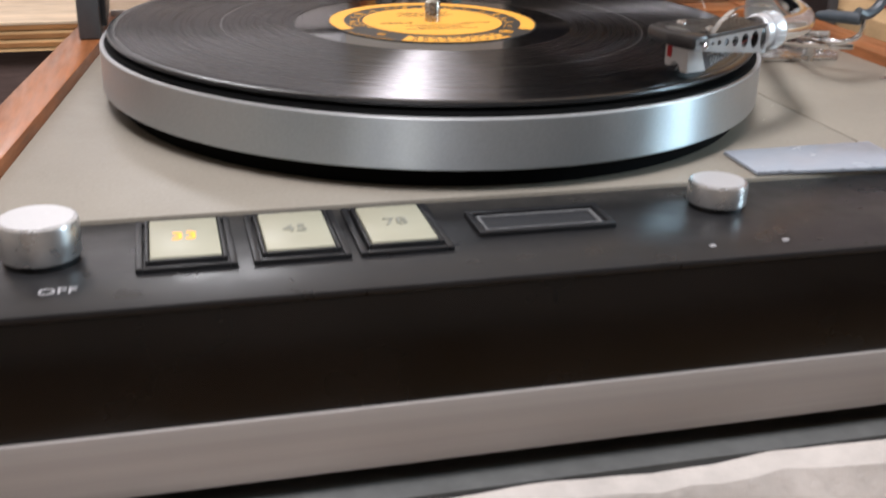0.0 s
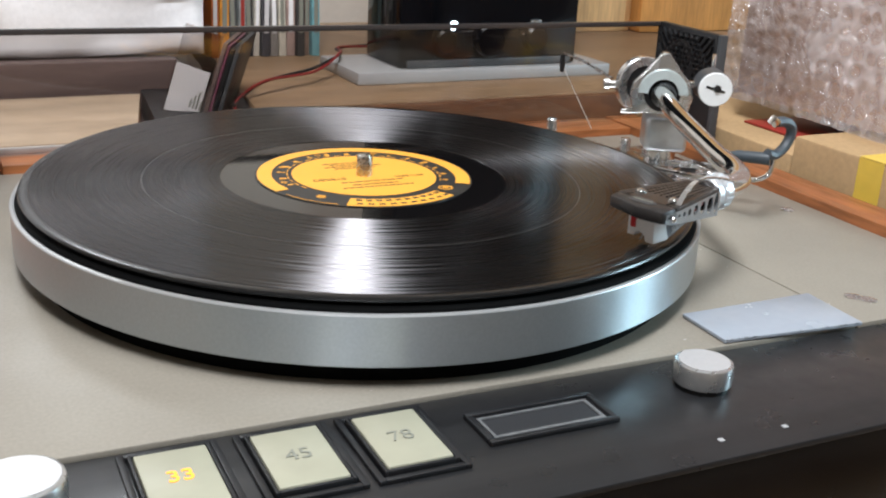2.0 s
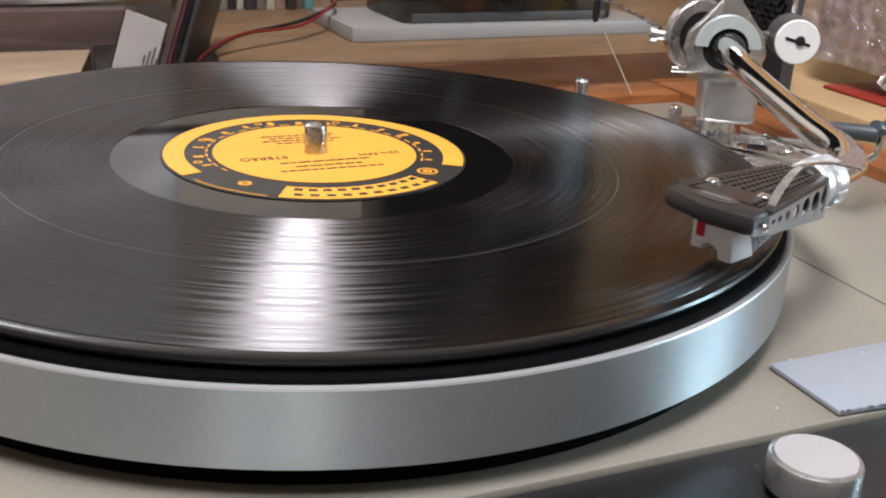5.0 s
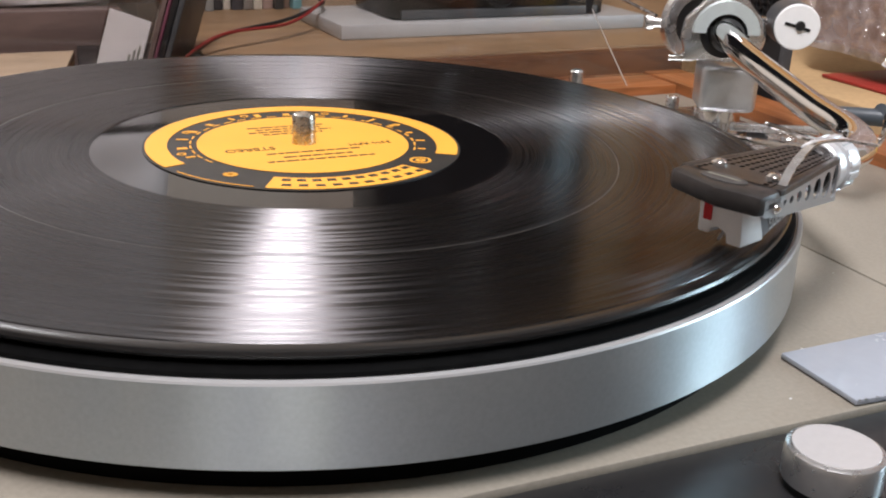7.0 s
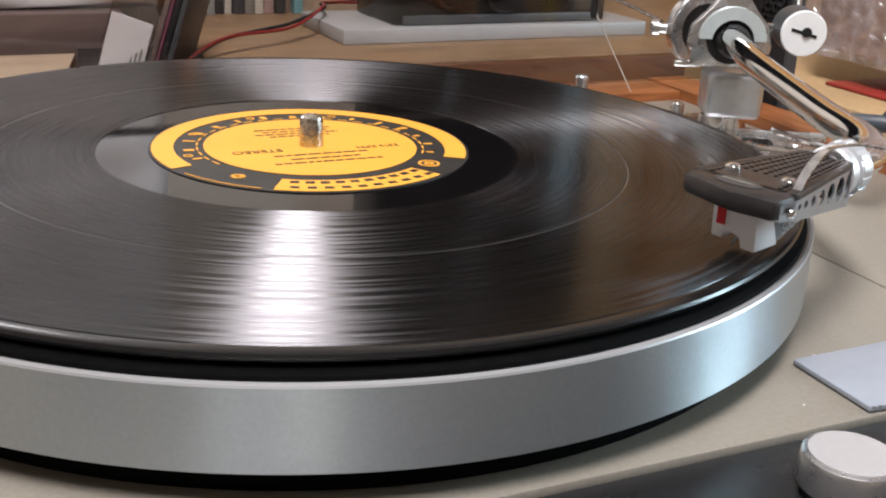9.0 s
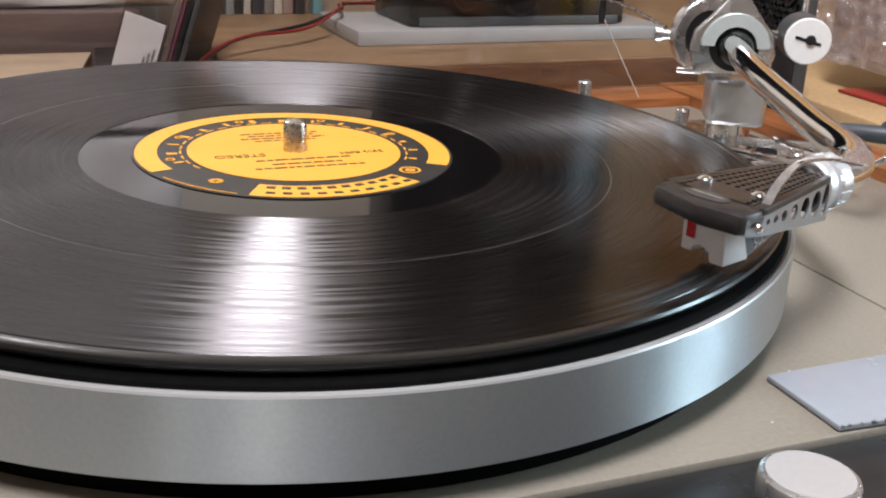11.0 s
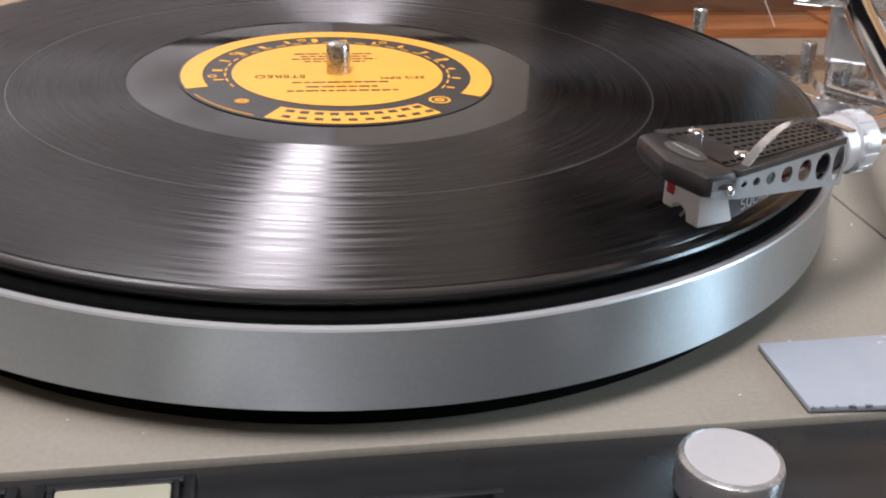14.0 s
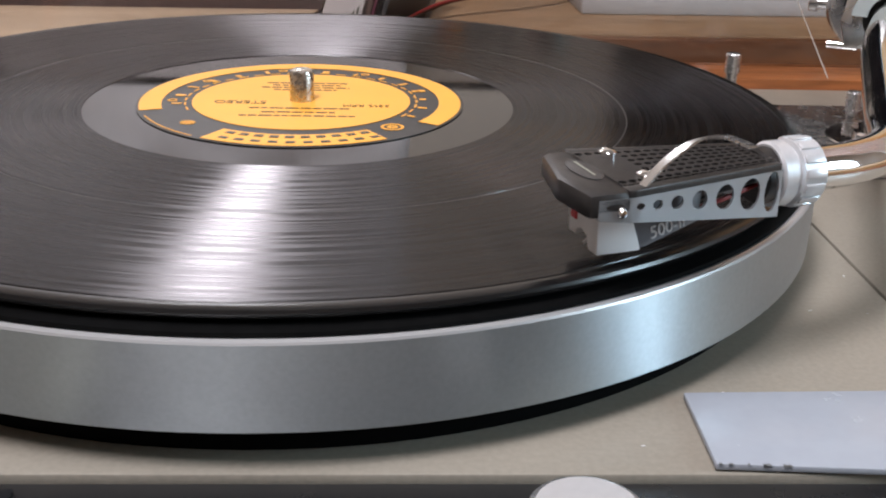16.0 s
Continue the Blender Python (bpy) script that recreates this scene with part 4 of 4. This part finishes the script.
part("side_recess", box(CX0 - 0.0001, CX0 + 0.003, CY0 + 0.004, CY1 - 0.008, CZ0 + 0.006, CZ1 - 0.004), M_black, cov)
lw = part("end_wall", box(CX1 + 0.0002, CX1 + 0.006, CY0 + 0.004, CY1, -0.0700, CZ1, 0.0006), M_black, cov, "black end wall with a patch of reflected pattern")
part("wall_edge", box(CX1 + 0.0001, CX1 + 0.0062, CY0 + 0.0005, CY0 + 0.0038, -0.0700, CZ1 + 0.0002, 0.0005), M_grey, cov, "dark grey end face")
# Reflected pattern in the dark wall, built as raised bars and a ring.
bm = bmesh.new()
random.seed(9)
for k in range(9):
    for sgn in (1, -1):
        s = box(-0.0010, 0.0010, -0.0008, 0.0008, -0.024, 0.024)
        merge(bm, moved(s, Matrix.Translation((CX1 - 0.0008, (CY0 + CY1) / 2 - 0.024 + 0.006 * k, 0.054)) @ Matrix.Rotation(radians(42 * sgn), 4, "X")))
geo = bm.verts[:] + bm.edges[:] + bm.faces[:]
for co, no in (((0, CY0 + 0.007, 0), (0, -1, 0)), ((0, CY1 - 0.006, 0), (0, 1, 0)), ((0, 0, CZ1 - 0.003), (0, 0, 1)), ((0, 0, 0.030), (0, 0, -1))):
    bmesh.ops.bisect_plane(bm, geom=bm.verts[:] + bm.edges[:] + bm.faces[:], plane_co=co, plane_no=no, clear_outer=True)
part("reflection_bars", bm, M_black, lw, "raised black bars shaped as a reflected pattern")
part("reflection_ring", lathe([(0.010, 0), (0.015, 0), (0.015, 0.0022), (0.010, 0.0022), (0.010, 0)], 32), M_black, lw, at=pose(CX1 - 0.0015, (CY0 + CY1) / 2 + 0.004, 0.052, 0, 90, 0))

# ---------------------------------------------------------------- shelf and the things behind
SPOT = pose(0.0018, 0.0185, -0.0174, 0, 0, 1.93) @ Matrix.Scale(1.137, 4)
ZS = 0.0060
sh = thing("shelf", "long brown wooden shelf behind the turntable", "shelf")
part("shelf_board", prism([(0.048, 0.279), (1.10, 0.279), (1.10, 0.655), (0.098, 0.655)], ZS - 0.022, ZS, 0.001), M_shelf, sh, "light brown board")
# Front rail is coloured dark for the shade it stands in.
part("shelf_front", box(0.047, 1.10, 0.271, 0.2785, -0.090, ZS - 0.001, 0.001), M_shelf_shaded, sh, "front rail with its shade put into a dark brown")
part("shelf_side", box(0.112, 0.135, 0.28, 0.65, -0.735, ZS - 0.0225), M_shelf_shaded, sh)
part("shelf_side", box(1.06, 1.085, 0.28, 0.65, -0.735, ZS - 0.0225), M_shelf_shaded, sh)

ZP = 0.0030
pw = thing("plywood_board", "thick pale plywood board with a layered front edge", "board")
pe = [(-0.62, 0.232), (-0.041, 0.232), (-0.011, 0.360), (-0.62, 0.360)]
part("board_top", prism(pe, ZP - 0.002, ZP, 0.0004), M_ply, pw, "pale plywood face")
for k in range(6):
    part("ply_layer", prism([(x, y + (0.0006 if k % 2 else 0)) for x, y in pe], ZP - 0.0021 - 0.0026 * (k + 1), ZP - 0.0021 - 0.0026 * k), (M_ply_d, M_ply_l)[k % 2], pw, smooth=False)
box_under = solid("dark_cupboard", box(-0.62, 0.0, 0.24, 0.62, -0.735, ZP - 0.0180), M_brown, "dark brown cupboard below the plywood", "cupboard")
solid("brown_bar", box(-0.62, 0.020, 0.372, 0.388, ZP - 0.015, 0.0240, 0.001), M_brown, "dark brown laminated board standing behind the plywood", "board")
solid("black_tray", prism([(-0.0220, 0.262), (0.0450, 0.262), (0.0460, 0.279), (0.0640, 0.371), (-0.0080, 0.371)], ZP - 0.020, 0.0036, 0.001), M_black, "black plastic tray beside the plywood", "tray")

# crumpled white cloth over a block, behind the brown bar
bm = bmesh.new()
NX, NZ = 70, 40
grid = []
for i in range(NX + 1):
    col_ = []
    for k in range(NZ + 1):
        x, z = -0.62 + 0.665 * i / NX, 0.0245 + 0.30 * k / NZ
        f = 0.014 * noise.noise((x * 9, z * 14, 2)) + 0.007 * abs(noise.noise((x * 14 + z * 30, z * 34 - x * 12, 4))) + 0.008 * noise.noise((x * 26 + z * 10, z * 30, 5)) + 0.0025 * abs(noise.noise((x * 60, z * 50, 8)))
        col_.append(bm.verts.new((x + 0.004 * noise.noise((z * 20, 1, 1)) * (i == NX), 0.392 - f + 0.02 * (k / NZ), z)))
    grid.append(col_)
for i in range(NX):
    for k in range(NZ):
        bm.faces.new((grid[i][k], grid[i + 1][k], grid[i + 1][k + 1], grid[i][k + 1]))
cl = new("white_cloth", mesh("white_cloth", bm, M_cloth))
cl.matrix_world = SPOT
tagged(cl, "crumpled white cloth hanging behind the brown board", "cloth")
sd = cl.modifiers.new("thickness", "SOLIDIFY")
sd.thickness, sd.offset = 0.004, -1
solid("covered_block", box(-0.62, 0.040, 0.425, 0.62, ZP - 0.0175, 0.33, 0.004), M_wall, "pale block under the white cloth", "block")


def sleeve(at):
    """A clear sleeve with a paper insert."""
    t = thing("disc_sleeve", "clear plastic sleeve with white paper insert leaning on cases", "sleeve", at)
    part("sleeve_film", box(0.0, 0.025, -0.0012, 0.0012, 0.0, 0.060), M_acrylic, t, "clear film").visible_shadow = False
    part("paper_insert", box(0.001, 0.0235, -0.0006, 0.0006, 0.001, 0.034), M_cloth, t, "white paper insert")
    bm = bmesh.new()
    for k in range(4):
        box(0.016 + 0.0022 * k, 0.0172 + 0.0022 * k, -0.0009, -0.0007, 0.008, 0.014 + 0.003 * (k % 3), bm=bm)
    part("insert_writing", bm, M_print, t, "faint grey writing")
    return t


SL = pose(-0.0095, 0.302, ZP + 0.0008, 0, 17, -27)
sleeve(SL)
off = 0.0262
for m, w in ((M_brown, 0.0028), (M_case, 0.0018), (M_black, 0.0030), (M_grey, 0.0028)):
    solid("disc_case", box(off, off + w, -0.002, 0.060, 0.0, 0.057 + random.uniform(-0.004, 0.003), 0.0005), m, "thin dark plastic disc case leaning with others", "case", SL, "leaning cases")
    off += w + 0.0004

# row of cases on the shelf
random.seed(12)
SP = ((0.45, 0.12, 0.02), (0.70, 0.30, 0.05), (0.10, 0.10, 0.10), (0.30, 0.31, 0.30), (0.04, 0.04, 0.045), (0.62, 0.58, 0.50), (0.06, 0.06, 0.07), (0.26, 0.24, 0.22),
      (0.66, 0.62, 0.52), (0.42, 0.30, 0.26), (0.05, 0.05, 0.05), (0.25, 0.17, 0.13), (0.20, 0.42, 0.46), (0.10, 0.16, 0.14))
x = 0.072
for k, c in enumerate(SP[:12] + SP[12:13]):
    w = random.uniform(0.0050, 0.0078)
    m = Mat("case_spine", c, 0.3).two(40, 200, 0.75, 1.2).m
    t = thing("jewel_case", "upright disc case in a row on the shelf", "disc case", pose(x, 0.470 + random.uniform(-0.003, 0.004), ZS, 0, random.uniform(-1.5, 1.5), 0), "row of cases")
    part("spine", box(0, w, 0, 0.120, 0, 0.126, 0.0008), m, t)
    part("spine_label", box(w * 0.25, w * 0.75, -0.0004, 0.0002, 0.020, 0.020 + random.uniform(0.02, 0.08)), random.choice((M_mark, M_print, M_redcard, M_cloth)), t)
    x += w + 0.0006

# white slab with the black box
solid("white_slab", box(0.146, 0.376, 0.338, 0.418, ZS, ZS + 0.0095, 0.0012), M_slab, "flat white slab on the shelf", "slab")
bb = thing("black_box", "tall glossy black box standing on the white slab", "box")
part("box_body", box(0.184, 0.346, 0.348, 0.412, ZS + 0.0097, 0.330, 0.002), M_blackbox, bb, "glossy black body")
part("box_plinth", box(0.190, 0.340, 0.3455, 0.3478, ZS + 0.0100, ZS + 0.016, 0.0006), M_grey, bb, "dark lower trim")
for kx, kz, kr in ((0.222, 0.036, 0.010), (0.262, 0.036, 0.0135), (0.305, 0.037, 0.0105)):
    part("dial", lathe([(0, 0.006), (kr - 0.002, 0.006), (kr, 0.004), (kr, 0), (0, 0)], 32), M_blackbox, bb, "glossy black dial", pose(kx, 0.3478, kz, 90, 0, 0))
part("led", lathe([(0.0, 0.0026), (0.0026, 0.0022), (0.0036, 0.0), (0, 0.0)], 16), M_led, bb, "small bright white indicator light", pose(0.2300, 0.3477, 0.0480, 90, 0, 0))
bm = bmesh.new()
for k in range(3):
    box(0.292 + 0.004 * k, 0.302 + 0.004 * k, 0.3470, 0.3479, 0.040 + 0.0045 * k, 0.0425 + 0.0045 * k, bm=bm)
part("badge", bm, M_steel, bb, "small bright badge bars")

# red and black cable over the shelf
cab = thing("speaker_cable", "twisted red and black cable lying on the wooden shelf", "cable")
cp = [(0.034, 0.282, 0.0052), (0.041, 0.297, ZS + 0.004), (0.068, 0.320, ZS + 0.0105), (0.116, 0.350, ZS + 0.0100), (0.150, 0.385, ZS + 0.017), (0.172, 0.440, ZS + 0.012), (0.230, 0.470, ZS + 0.006)]
part("red_wire", tube(spline(cp, 10), 0.0010, 8), M_redwire, cab, "red wire")
part("black_wire", tube(spline([(a + 0.0012 * math.sin(k * 1.9), b + 0.002, c + 0.0020 * math.cos(k * 2.1)) for k, (a, b, c) in enumerate(cp)], 10), 0.0012, 8), M_blackwire, cab, "black wire")

# pine cabinet and post behind
pc = thing("pine_cabinet", "light pine cabinet side with dark knots behind the shelf", "cabinet")
part("pine_board", box(0.400, 0.560, 0.560, 0.640, ZS, 0.60, 0.002), M_cab, pc, "light pine board")
for kx, kz in ((0.452, 0.062), (0.520, 0.060), (0.430, 0.180)):
    part("knot", lathe([(0, 0.0006), (0.004, 0.0005), (0.0052, 0.0), (0, 0.0)], 20), M_ply_d, pc, "dark knot", pose(kx, 0.5598, kz, 90, 0, 0))
solid("pine_post", box(0.562, 0.780, 0.545, 0.610, ZS, 0.60, 0.003), M_post, "orange varnished pine post", "post")

# ---------------------------------------------------------------- boxes beside the plinth
SPOT = pose(-0.0059, -0.0048, -0.0035, 0, 0, 1.01) @ Matrix.Scale(1.017, 4)
ca2 = thing("cardboard_box", "flat brown cardboard box with yellow tape beside the plinth", "box")
part("box_body", box(0.3075, 0.62, -0.32, 0.047, -0.0668, 0.0270, 0.0025), M_card, ca2, "brown cardboard")
bm = box(0.3070, 0.3074, -0.024, -0.006, -0.050, 0.0268)
box(0.3070, 0.42, -0.024, -0.006, 0.0271, 0.0275, bm=bm)
part("tape", bm, M_tape, ca2, "yellow tape")
solid("cardboard_sheet", prism([(0.310, 0.049), (0.66, 0.049), (0.66, 0.222), (0.318, 0.222)], -0.0668, 0.0140, 0.002), M_card, "folded brown cardboard stacked beside the plinth", "cardboard")
solid("red_packet", box(0.3420, 0.45, 0.060, 0.130, 0.0142, 0.0160, 0.0006), M_redcard, "flat red packet lying under the wrapped parcel", "packet")

par = thing("wrapped_parcel", "brown parcel wrapped in clear bubble film standing on the cardboard box", "parcel", pose(0.3400, -0.065, 0.0300, 0, 0, 0))
part("parcel_core", box(0.006, 0.20, 0.004, 0.213, 0.002, 0.36, 0.003), M_parcel, par, "brown cardboard core")
BP = 0.0120  # metres from bubble to bubble


def film_depth(y, z):
    """How far the film stands out: air bubbles in staggered rows, folds and creases."""
    row = round(z / (BP * 0.87))
    dy = (y - (BP / 2 if row % 2 else 0)) % BP
    d = math.hypot(min(dy, BP - dy), z - row * BP * 0.87)
    full = 0.35 + 1.2 * noise.noise((round((y - dy) / BP) * 3.7, row * 5.1, 1))
    air = 0.0011 * max(0.0, full) * max(0.0, 1 - (d / 0.0052) ** 2) ** 0.5
    fold = 0.007 * noise.noise((y * 8, z * 9, 3)) + 0.008 * abs(noise.noise((y * 17 + z * 6, z * 13 - y * 5, 7))) + 0.0022 * abs(noise.noise((y * 60, z * 52, 9))) + 0.0015 * abs(noise.noise((y * 130 + z * 40, z * 110, 5)))
    return air + fold


bm = bmesh.new()
NY, NZ = 150, 240
grid = []
for i in range(NY + 1):
    cc = []
    for k in range(NZ + 1):
        y, z = 0.215 * i / NY, 0.37 * k / NZ
        cc.append(bm.verts.new((-film_depth(y, z), y, z)))
    grid.append(cc)
for i in range(NY):
    for k in range(NZ):
        bm.faces.new((grid[i][k], grid[i + 1][k], grid[i + 1][k + 1], grid[i][k + 1]))
part("film_sheet", bm, M_film, par, "clear creased bubble film").visible_shadow = False
